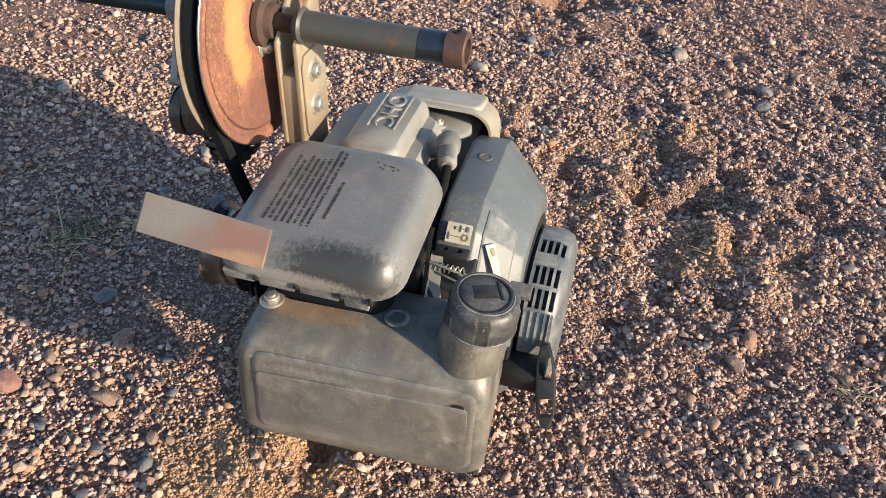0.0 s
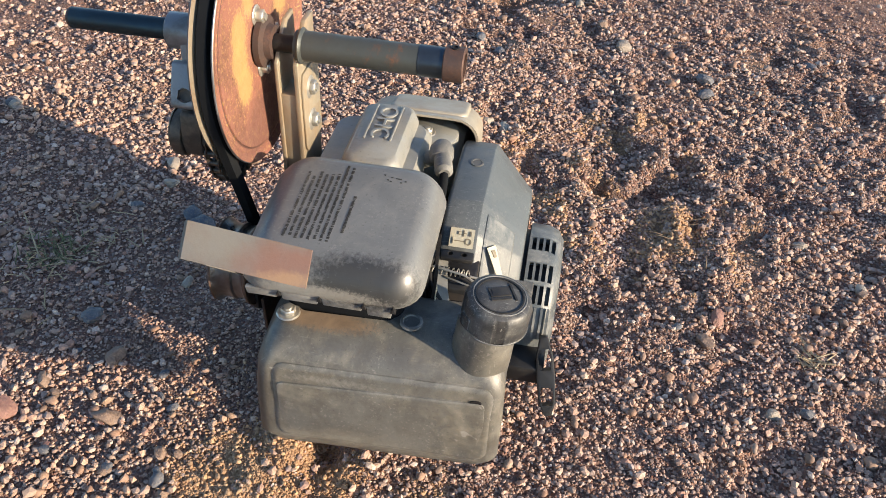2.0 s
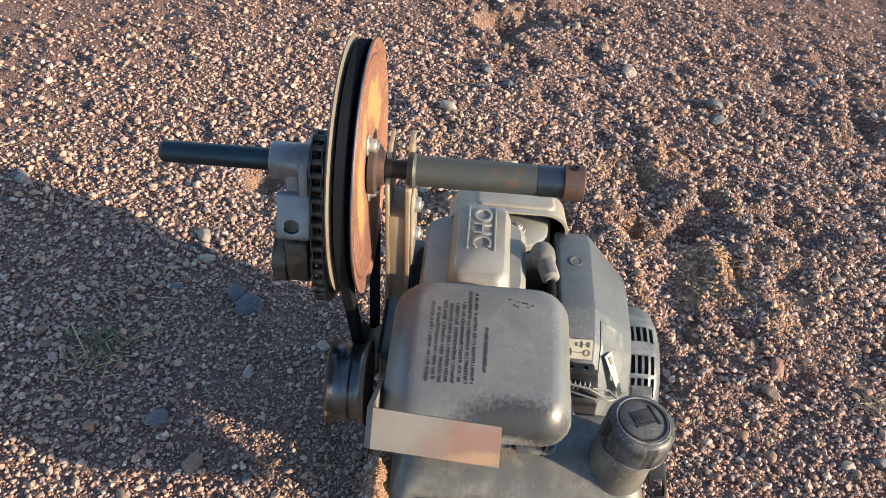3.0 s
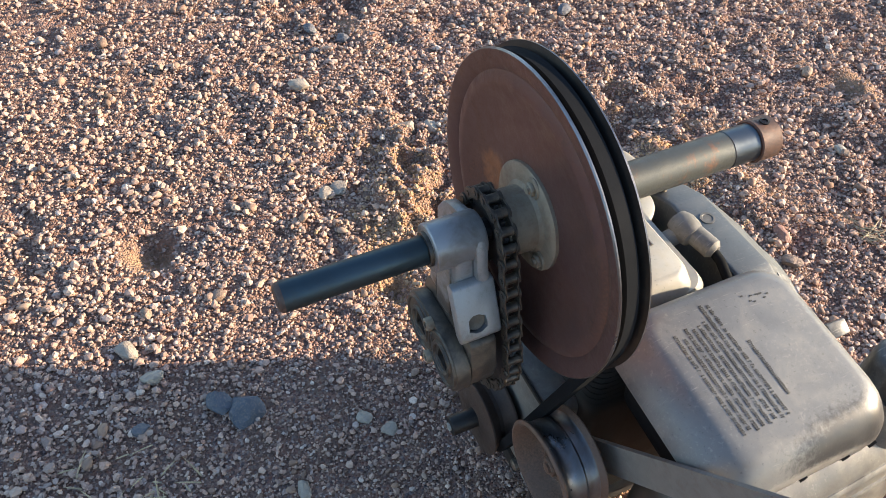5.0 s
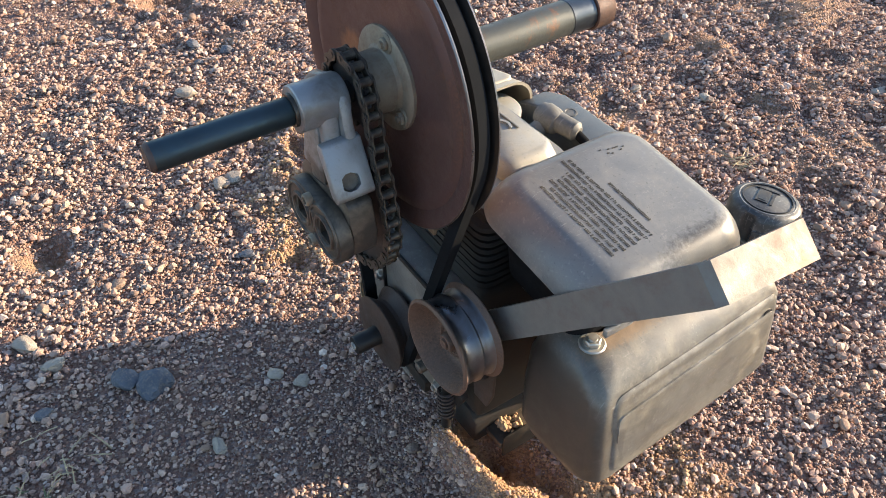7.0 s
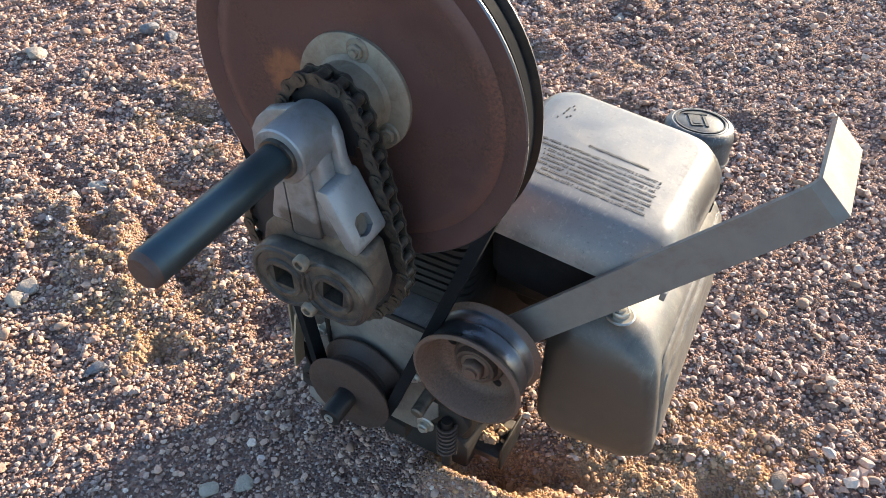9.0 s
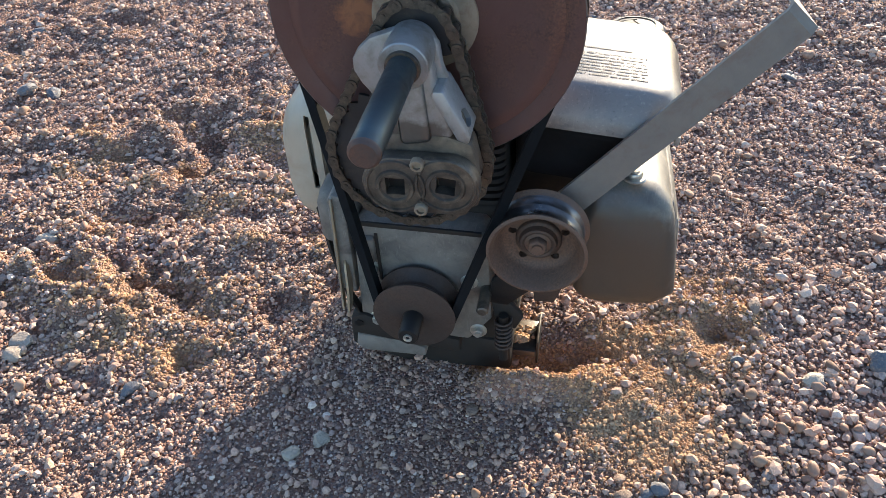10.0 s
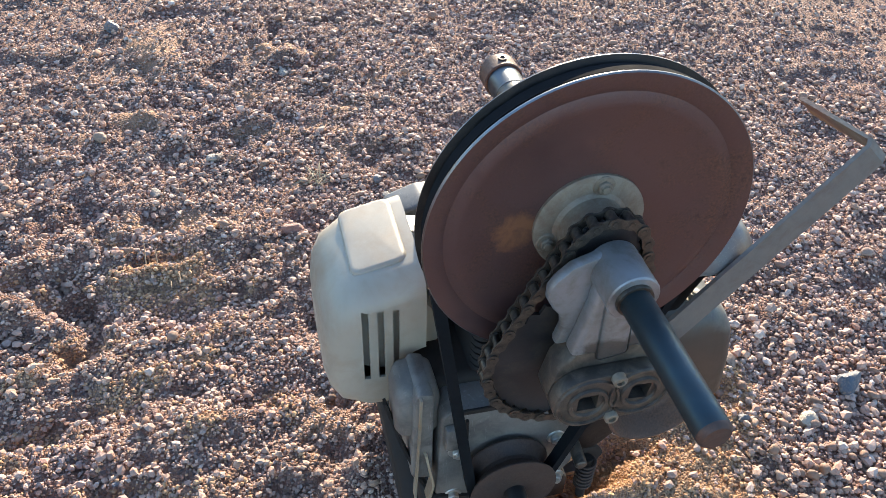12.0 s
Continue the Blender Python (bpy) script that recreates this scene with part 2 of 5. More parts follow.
pipe_paint = rusty("grey green pipe with rust", (0.085, 0.09, 0.08), (0.06, 0.065, 0.062), (0.24, 0.11, 0.055), (0.14, 0.06, 0.035), 0.55, 0.64, 0.4, 0.35)
collar_rust = rusty("rusted collar", (0.085, 0.06, 0.052), (0.06, 0.045, 0.042), (0.17, 0.085, 0.055), (0.09, 0.05, 0.038), 0.4, 0.6, 0.55, 0.4)
strap_steel = rusty("bare strap steel with rust", (0.175, 0.162, 0.145), (0.13, 0.12, 0.107), (0.17, 0.12, 0.092), (0.125, 0.082, 0.065), 0.48, 0.66, 0.55, 0.12)
add_mark(strap_steel, (0.284, 0.070, 0.452), (0.03, 0.040, 0.02), (0.20, 0.185, 0.155), 0.5, 60, 0.35, 0.75)
add_mark(strap_steel, (0.284, 0.128, 0.438), (0.03, 0.055, 0.025), (0.19, 0.10, 0.075), 0.85, 40, 0.35, 0.75)
add_mark(strap_steel, (0.284, 0.120, 0.432), (0.03, 0.060, 0.010), (0.30, 0.19, 0.11), 0.7, 160, 0.50, 0.70)
add_mark(pipe_paint, (0.0, 0.158, 0.451), (0.03, 0.022, 0.010), (0.20, 0.10, 0.055), 0.9, 70, 0.45, 0.70, 0.6)
flange_tan = rusty("tan rusted flange", (0.25, 0.21, 0.155), (0.18, 0.15, 0.115), (0.20, 0.13, 0.08), (0.15, 0.10, 0.065), 0.46, 0.66, 0.55, 0.25, 2.0)
crank_rust = rusty("rusty crank pulley", (0.056, 0.043, 0.037), (0.038, 0.029, 0.026), (0.085, 0.054, 0.039), (0.048, 0.030, 0.024), 0.4, 0.62, 0.6, 0.3)


def stone_colours(k, f):
    return k.ramp(f, [(0.0, (0.31, 0.155, 0.13)), (0.11, (0.52, 0.33, 0.255)), (0.23, (0.19, 0.125, 0.12)), (0.35, (0.58, 0.40, 0.31)), (0.47, (0.25, 0.21, 0.21)), (0.58, (0.52, 0.305, 0.225)),
                      (0.69, (0.66, 0.50, 0.40)), (0.79, (0.105, 0.088, 0.096)), (0.88, (0.38, 0.33, 0.325)), (0.94, (0.76, 0.65, 0.56)), (0.98, (0.38, 0.19, 0.14))])


def gravel_material(name="mixed gravel stones", tone=(1.0, 1.0, 1.0)):
    k = Nodes(name)
    c = k.coords()
    col = k.mix(1.0, k.mix(0.28, stone_colours(k, k.island()), (0.47, 0.315, 0.24)), tone, "MULTIPLY")
    col = k.mix(k.ramp(k.noise(5, 4, 0.7, c), [(0.36, 0.0), (0.70, 0.45)]), col, (0.45, 0.295, 0.18))
    col = k.mix(k.ramp(k.noise(500, 4, 0.7, c), [(0.4, 0.0), (0.8, 0.5)]), col, (0.20, 0.13, 0.09))
    return k.done(col, k.ramp(k.island(), [(0.0, 0.60), (1.0, 0.90)]), 0.0, k.bump(k.noise(700, 3, 0.6, c), 0.4, 0.0008), 0.25)


def ground_material():
    k = Nodes("sandy gravel ground")
    c = k.coords()
    v = k.n.new("ShaderNodeTexVoronoi")
    v.inputs["Scale"].default_value = 300
    k.put(v.inputs["Vector"], c)
    grey = k.n.new("ShaderNodeSeparateColor")
    k.put(grey.inputs[0], v.outputs["Color"])
    peb = stone_colours(k, grey.outputs[0])
    sand = k.mix(k.noise(300, 5, 0.7, c), (0.23, 0.135, 0.092), (0.105, 0.062, 0.045))
    wet = k.mix(k.noise(180, 5, 0.7, c), (0.50, 0.315, 0.19), (0.26, 0.155, 0.095))
    at = k.n.new("ShaderNodeAttribute")
    at.attribute_name = "open_sand"
    col = k.mix(k.ramp(k.noise(25, 5, 0.6, c), [(0.40, 0.40), (0.62, 0.85)]), sand, k.mix(1.0, peb, (0.64, 0.57, 0.55), "MULTIPLY"))
    col = k.mix(at.outputs["Fac"], col, wet)
    h = k.math("SUBTRACT", k.math("MULTIPLY", k.noise(120, 4, 0.7, c), 1.0), v.outputs["Distance"])
    return k.done(col, 0.85, 0.0, k.bump(h, 0.9, 0.005), 0.2)


def big_stone_material(name, a, b):
    k = Nodes(name)
    c = k.coords()
    f = k.math("ADD", k.math("MULTIPLY", k.noise(60, 5, 0.65, c), 0.7), k.math("MULTIPLY", k.each(), 0.3))
    col = k.mix(k.ramp(f, [(0.3, 0.0), (0.7, 1.0)]), a, b)
    col = k.mix(k.ramp(k.noise(350, 4, 0.7, c), [(0.5, 0.0), (0.8, 0.5)]), col, (0.42, 0.30, 0.2))
    return k.done(col, 0.6, 0.0, k.bump(k.noise(110, 6, 0.75, c, 0.6), 0.8, 0.003), 0.3)


pebble_mat = gravel_material("small dull pebbles", (0.50, 0.45, 0.43))
gravel_mat, ground_mat = gravel_material(), ground_material()
clod_mat = worn("damp orange sand", (0.48, 0.285, 0.155), (0.30, 0.175, 0.10), (0.52, 0.35, 0.215), 0.9, 0, 0.4, 0.7, 1.0, 0.5, 0.1)
stone_grey = big_stone_material("blue grey stone", (0.085, 0.092, 0.11), (0.15, 0.148, 0.155))
stone_slate = big_stone_material("dark slate stone", (0.060, 0.072, 0.092), (0.105, 0.117, 0.138))
stone_pale = big_stone_material("pale stone", (0.36, 0.31, 0.25), (0.24, 0.20, 0.165))
stone_tan = big_stone_material("tan stone", (0.28, 0.19, 0.135), (0.18, 0.125, 0.10))
stone_red = big_stone_material("red brown stone", (0.19, 0.095, 0.08), (0.27, 0.145, 0.115))


# ---- mesh helpers ----
def part(name, bm, material, parent=None, label="", smooth=40):
    bmesh.ops.recalc_face_normals(bm, faces=bm.faces)
    me = bpy.data.meshes.new(name)
    bm.to_mesh(me)
    bm.free()
    for m in (material if isinstance(material, (list, tuple)) else [material]):
        me.materials.append(m)
    for p in me.polygons:
        p.use_smooth = True
    me.set_sharp_from_angle(angle=radians(smooth))
    ob = new(name, me)
    ob.parent = parent
    if label:
        ob["label"] = label
    return ob


def shared(ob, m, parent=None):
    """Another object on the same mesh, at the pose m."""
    o = new(ob.name.split(".")[0], ob.data)
    o.parent, o.matrix_basis = parent or ob.parent, m
    if "label" in ob:
        o["label"] = ob["label"]
    return o


def moved(bm, m):
    bmesh.ops.transform(bm, matrix=m, verts=bm.verts)
    return bm


def bevelled(bm, width, segments=2, angle=30):
    edges = [e for e in bm.edges if len(e.link_faces) == 2 and e.calc_face_angle(0) > radians(angle)]
    bmesh.ops.bevel(bm, geom=edges, offset=width, segments=segments, affect="EDGES", profile=0.5)
    return bm


def block(x0, x1, y0, y1, z0, z1, bevel=0.002, bm=None, segments=2):
    bm2 = bmesh.new()
    bmesh.ops.create_cube(bm2, size=1)
    moved(bm2, Matrix.Translation(((x0 + x1) / 2, (y0 + y1) / 2, (z0 + z1) / 2)) @ Matrix.Diagonal((x1 - x0, y1 - y0, z1 - z0, 1)))
    if bevel:
        bevelled(bm2, bevel, segments)
    return join(bm, bm2)


def join(bm, other):
    if bm is None:
        return other
    me = bpy.data.meshes.new("tmp")
    other.to_mesh(me)
    other.free()
    bm.from_mesh(me)
    bpy.data.meshes.remove(me)
    return bm


def ring_y(r, y, n, c=(0, 0), phase=0.0):
    return [Vector((c[0] + r * math.cos(a), y, c[1] + r * math.sin(a))) for a in (phase + 2 * math.pi * i / n for i in range(n))]


def lathe(profile, n=48, c=(0, 0), closed=False, bm=None):
    """A body turned about a line along y through (x, z) = c; profile: (radius, y) from one end to the other."""
    out = bmesh.new()
    rows = []
    for r, y in profile:
        rows.append([out.verts.new(v) for v in ring_y(max(r, 1e-5), y, n, c)])
    pairs = list(zip(rows, rows[1:])) + ([(rows[-1], rows[0])] if closed else [])
    for a, b in pairs:
        for i in range(n):
            out.faces.new((a[i], a[(i + 1) % n], b[(i + 1) % n], b[i]))
    if not closed:
        for row in (rows[0], rows[-1]):
            out.faces.new(row)
    return join(bm, out)


def rod(a, b, r, n=20, bevel=0.0, bm=None):
    """A round bar from a to b."""
    a, b = Vector(a), Vector(b)
    d = b - a
    prof = [(r, 0), (r, d.length)] if not bevel else [(r - bevel, 0), (r, bevel), (r, d.length - bevel), (r - bevel, d.length)]
    one = lathe(prof, n)
    q = Vector((0, 1, 0)).rotation_difference(d.normalized()).to_matrix().to_4x4()
    moved(one, Matrix.Translation(a) @ q)
    return join(bm, one)


def prism(outline, y0, y1, bevel=0.0, bm=None, segments=2):
    """A plate with the outline (x, z) from y0 to y1."""
    out = bmesh.new()
    f = [out.verts.new((x, y0, z)) for x, z in outline]
    b = [out.verts.new((x, y1, z)) for x, z in outline]
    out.faces.new(f)
    out.faces.new(list(reversed(b)))
    n = len(f)
    for i in range(n):
        out.faces.new((f[i], b[i], b[(i + 1) % n], f[(i + 1) % n]))
    bmesh.ops.recalc_face_normals(out, faces=out.faces)
    if bevel:
        bevelled(out, bevel, segments)
    return join(bm, out)


def rounded(x0, x1, y0, y1, r, n=6):
    pts = []
    r = min(r, (x1 - x0) / 2 - 1e-4, (y1 - y0) / 2 - 1e-4)
    for cx, cy, a0 in ((x1 - r, y1 - r, 0), (x0 + r, y1 - r, 90), (x0 + r, y0 + r, 180), (x1 - r, y0 + r, 270)):
        for i in range(n + 1):
            a = radians(a0 + 90 * i / n)
            pts.append((cx + r * math.cos(a), cy + r * math.sin(a)))
    return pts


def shell(levels, bm=None, n=6):
    """A moulded body: rounded rectangles (z, x0, x1, y0, y1, r) one above the other, closed at both ends."""
    out = bmesh.new()
    rows = [[out.verts.new((x, y, z)) for x, y in rounded(x0, x1, y0, y1, r, n)] for z, x0, x1, y0, y1, r in levels]
    k = len(rows[0])
    for a, b in zip(rows, rows[1:]):
        for i in range(k):
            out.faces.new((a[i], a[(i + 1) % k], b[(i + 1) % k], b[i]))
    out.faces.new(rows[0])
    out.faces.new(rows[-1])
    bmesh.ops.recalc_face_normals(out, faces=out.faces)
    return join(bm, out)


def sweep(path, section, closed=False, bm=None, up=(0, 1, 0)):
    """A section (u, v) carried along a path: u across, v along 'up'."""
    out = bmesh.new()
    path = [Vector(p) for p in path]
    rows, n = [], len(path)
    up = Vector(up).normalized()
    for i, p in enumerate(path):
        a = path[i - 1] if (i or closed) else p
        b = path[(i + 1) % n] if (i < n - 1 or closed) else p
        t = (b - a).normalized()
        side = t.cross(up)
        side = side.normalized() if side.length > 1e-4 else Vector((1, 0, 0))
        v2 = side.cross(t).normalized()
        rows.append([out.verts.new(p + side * u + v2 * v) for u, v in section])
    k = len(section)
    for i in range(n if closed else n - 1):
        a, b = rows[i], rows[(i + 1) % n]
        for j in range(k):
            out.faces.new((a[j], a[(j + 1) % k], b[(j + 1) % k], b[j]))
    if not closed:
        out.faces.new(rows[0])
        out.faces.new(rows[-1])
    return join(bm, out)


def disc_section(r, n=10):
    return [(r * math.cos(2 * math.pi * i / n), r * math.sin(2 * math.pi * i / n)) for i in range(n)]


def hexagon(r, y0, y1, c, bm=None, turn=0.0):
    return prism([(c[0] + r * math.cos(turn + i * math.pi / 3), c[1] + r * math.sin(turn + i * math.pi / 3)) for i in range(6)], y0, y1, r * 0.12, bm, 1)


def bolt(where, axis, r=0.006, h=0.005, washer=True, name="bolt", parent=None, material=None):
    """A hexagon bolt head with its washer; axis points out of the surface."""
    bm = hexagon(r, 0, h, (0, 0))
    if washer:
        bm = lathe([(r * 1.45, -0.0012), (r * 1.5, 0), (r * 1.35, 0.001)], 20, bm=bm)
    bm = lathe([(r * 0.55, h), (r * 0.5, h + 0.002), (r * 0.3, h + 0.0022)], 12, bm=bm)
    q = Vector((0, 1, 0)).rotation_difference(Vector(axis).normalized()).to_matrix().to_4x4()
    ob = part(name, bm, material or steel_bolt, parent)
    ob.matrix_basis = Matrix.Translation(where) @ q
    return ob


# ---- ground ----
def smooth(a, b, v):
    k = max(0.0, min(1.0, (v - a) / (b - a)))
    return k * k * (3 - 2 * k)


SCUFFED = [(-0.48, 0.17, 0.32, 0.18, 1.3), (-0.50, 0.48, 0.36, 0.28, 1.2), (-1.20, 0.25, 0.40, 0.35, 0.8), (-0.25, 1.00, 0.55, 0.40, 0.8), (-0.95, 0.75, 0.35, 0.35, 0.7), (0.30, 0.14, 0.10, 0.10, 0.45), (0.55, 0.55, 0.35, 0.30, 0.30)]


def scuffed(x, y):
    """How much feet have stirred up the gravel, 0 to 1."""
    s = 0.12 + 0.20 * smooth(0.0, 0.25, max(-0.28 + 0.33 * (y - 0.1) - x, x - 0.18, y - 0.30))
    for cx, cy, rx, ry, much in SCUFFED:
        q = ((x - cx) / rx) ** 2 + ((y - cy) / ry) ** 2
        if q < 8:
            s = max(s, much * math.exp(-q))
    return s


def ground_height(x, y):
    """The lie of the gravel: low swells, the bank and the dug hole beside the machine, scuffs and footprints."""
    near = smooth(0.0, 0.6, min(x + 2.0, 1.6 - x, y + 1.3, 2.1 - y))
    z = 0.008 * noise.noise((x * 0.5, y * 0.5, 0.0)) + 0.006 * noise.noise((x * 1.7, y * 1.7, 0.0)) * min(1.0, 3.0 / (1.0 + math.hypot(x, y)))
    if near <= 0.0:
        return z
    rough = scuffed(x, y) * near
    z += near * (0.0022 * noise.noise((x * 30, y * 30, 2.0)) + 0.0018 * noise.noise((x * 75, y * 75, 5.0)))
    wild = 0.45 + 1.1 * smooth(-0.15, 0.35, noise.noise((x * 4.3, y * 4.9, 21.0)))
    z += rough * wild * (0.014 * noise.noise((x * 7, y * 9.5, 3.0)) + 0.018 * noise.noise((x * 17, y * 21, 7.0)) + 0.016 * noise.noise((x * 41, y * 47, 9.0)))
    pit = noise.noise((x * 9.0, y * 12.5, 11.0)) + 0.35 * noise.noise((x * 31, y * 31, 13.0))
    z -= 0.019 * smooth(0.22, 0.46, pit) * rough
    for cx, cy, sx, sy, h in DENTS:
        q = ((x - cx) / sx) ** 2 + ((y - cy) / sy) ** 2
        if q < 9:
            z += h * math.exp(-q)
    return z


HOLE_SIDE = [(-0.02, 0.13, 0.14, 0.10, 0.022), (0.072, 0.066, 0.042, 0.028, -0.060), (0.125, 0.092, 0.050, 0.026, -0.030), (0.045, 0.019, 0.022, 0.013, 0.028), (0.082, 0.019, 0.026, 0.012, 0.035), (0.118, 0.028, 0.026, 0.014, 0.029),
             (0.150, 0.050, 0.022, 0.022, 0.018), (0.200, 0.030, 0.040, 0.035, 0.010), (0.303, 0.150, 0.024, 0.022, -0.028), (0.335, 0.172, 0.030, 0.020, 0.012), (0.270, 0.188, 0.030, 0.020, 0.010), (0.262, 0.120, 0.020, 0.030, 0.012)]
FOOTPRINT = [(-0.36, 0.45, 0.05, 0.04, -0.018), (-0.62, 0.40, 0.05, 0.08, -0.02), (-0.30, 0.60, 0.06, 0.03, 0.014), (-0.16, 0.40, 0.05, 0.04, -0.014), (-0.395, 0.565, 0.050, 0.010, -0.016), (-0.395, 0.535, 0.050, 0.009, 0.010),
             (-0.385, 0.505, 0.050, 0.009, -0.015), (-0.405, 1.25, 0.05, 0.09, 0.020), (-0.44, 0.53, 0.010, 0.045, 0.007), (-0.33, 0.54, 0.010, 0.040, 0.006), (-0.50, 0.502, 0.035, 0.030, -0.020), (-0.50, 0.41, 0.045, 0.020, -0.014)]
FAR_DENTS = [(-1.24, 0.15, 0.05, 0.045, -0.075), (-1.28, 0.24, 0.05, 0.05, -0.03), (-0.56, -0.27, 0.035, 0.03, -0.045), (-0.42, 0.30, 0.07, 0.03, -0.010), (-0.338, 0.020, 0.018, 0.026, -0.012), (-0.365, 0.015, 0.006, 0.030, 0.012),
             (-0.320, 0.050, 0.020, 0.006, 0.008), (-0.33, 0.24, 0.05, 0.03, 0.016), (-0.50, 0.16, 0.09, 0.03, -0.010), (-0.52, 0.115, 0.10, 0.018, 0.012)]
DENTS = HOLE_SIDE + FOOTPRINT + FAR_DENTS


def bare(x, y):
    """Where sand lies open with few stones on it."""
    s = 0.0
    for cx, cy, rx, ry, much in BARE:
        q = ((x - cx) / rx) ** 2 + ((y - cy) / ry) ** 2
        if q < 6:
            s = max(s, much * math.exp(-q * q))
    loose = noise.noise((x * 8.0, y * 13.0, 31.0)) + 0.4 * noise.noise((x * 29, y * 33, 33.0))
    s = max(s, 0.75 * smooth(0.18, 0.46, loose) * smooth(0.25, 0.7, scuffed(x, y)))
    return s * (0.70 + 0.6 * noise.noise((x * 30, y * 30, 1.0)))


SAND_BY_HOLE = [(0.080, 0.062, 0.070, 0.044, 1.25), (0.215, -0.010, 0.080, 0.055, 1.35), (0.15, 0.06, 0.06, 0.05, 1.1), (0.185, 0.10, 0.05, 0.05, 1.0), (0.24, 0.06, 0.06, 0.05, 1.0), (0.275, 0.13, 0.075, 0.075, 0.85),
                (0.31, 0.18, 0.05, 0.05, 0.7), (0.205, -0.055, 0.045, 0.040, 0.6), (0.245, 0.225, 0.075, 0.050, 0.62), (0.335, 0.245, 0.045, 0.040, 0.5)]
SAND_PATCHES = [(-0.38, 0.53, 0.07, 0.06, 0.9), (-0.49, 0.41, 0.05, 0.022, 0.7), (-0.56, 0.36, 0.04, 0.02, 0.6), (-0.33, 0.40, 0.03, 0.02, 0.5), (-0.34, 0.24, 0.03, 0.02, 0.7), (-0.50, 0.15, 0.18, 0.030, 0.42),
                (-0.46, 0.09, 0.14, 0.025, 0.46), (-0.58, 0.27, 0.10, 0.025, 0.36), (-0.36, 0.02, 0.018, 0.040, 0.9), (-0.32, 0.03, 0.03, 0.03, 0.5), (-0.35, 0.10, 0.06, 0.03, 0.4), (-1.24, 0.18, 0.09, 0.10, 0.5),
                (-0.405, 1.25, 0.06, 0.09, 0.75), (-0.55, -0.28, 0.05, 0.04, 0.9), (-0.45, 1.15, 0.12, 0.05, 0.5), (-0.17, 0.71, 0.03, 0.02, 0.7)]
BARE = SAND_BY_HOLE + SAND_PATCHES


def build_ground():
    def axis(lo, fine_lo, fine_hi, hi, step):
        mid = list(np.arange(lo, fine_lo, step)) + list(np.arange(fine_lo, fine_hi, step * 0.45)) + list(np.arange(fine_hi, hi, step))
        tail = [step * 1.25 ** i for i in range(1, 45)]
        up, down = np.cumsum(tail) + mid[-1], mid[0] - np.cumsum(tail)
        return [v for v in reversed(down) if v > -600] + mid + [v for v in up if v < 600]

    xs, ys = axis(-2.0, -0.02, 0.38, 1.6, 0.0105), axis(-1.3, -0.10, 0.24, 2.1, 0.0105)
    nx, ny = len(xs), len(ys)
    verts = [(x, y, ground_height(x, y)) for y in ys for x in xs]
    faces = [(j * nx + i, j * nx + i + 1, (j + 1) * nx + i + 1, (j + 1) * nx + i) for j in range(ny - 1) for i in range(nx - 1)]
    me = bpy.data.meshes.new("ground")
    me.from_pydata(verts, [], faces)
    me.materials.append(ground_mat)
    sandy = me.attributes.new("open_sand", "FLOAT", "POINT")
    sandy.data.foreach_set("value", [min(1.0, 1.1 * bare(v[0], v[1])) for v in verts])
    for p in me.polygons:
        p.use_smooth = True
    return tagged(new("ground", me), "reddish sandy ground strewn with fine gravel", "ground", kind="structure")


build_ground()


def pebble_shapes(count, detail, seed):
    """Broken stones: rounded lumps with several flat faces struck off."""
    rng = random.Random(seed)
    shapes = []
    for _ in range(count):
        bm = bmesh.new()
        if detail:
            bmesh.ops.create_icosphere(bm, subdivisions=detail, radius=1)
        else:
            bmesh.ops.create_uvsphere(bm, u_segments=4, v_segments=2, radius=1)
        off = Vector((rng.random(), rng.random(), rng.random())) * 50
        s = Vector((1, rng.uniform(0.6, 0.95), rng.uniform(0.45, 0.8)))
        cuts = []
        for _ in range(6 if detail else 0):
            cuts.append((Vector((rng.gauss(0, 1), rng.gauss(0, 1), rng.gauss(0, 1))).normalized(), rng.uniform(0.55, 0.85)))
        for v in bm.verts:
            for n, far in cuts:
                over = v.co.dot(n) - far
                if over > 0:
                    v.co -= n * over * 0.9
            d = 1.08 + 0.35 * noise.noise(v.co * 1.1 + off) + rng.uniform(-0.12, 0.12) * (1.0 if detail < 2 else 0.3)
            v.co = Vector((v.co.x * s.x, v.co.y * s.y, v.co.z * s.z)) * d
        bmesh.ops.triangulate(bm, faces=bm.faces)
        bm.verts.index_update()
        shapes.append((np.array([v.co[:] for v in bm.verts]), np.array([[v.index for v in f.verts] for f in bm.faces])))
        bm.free()
    return shapes


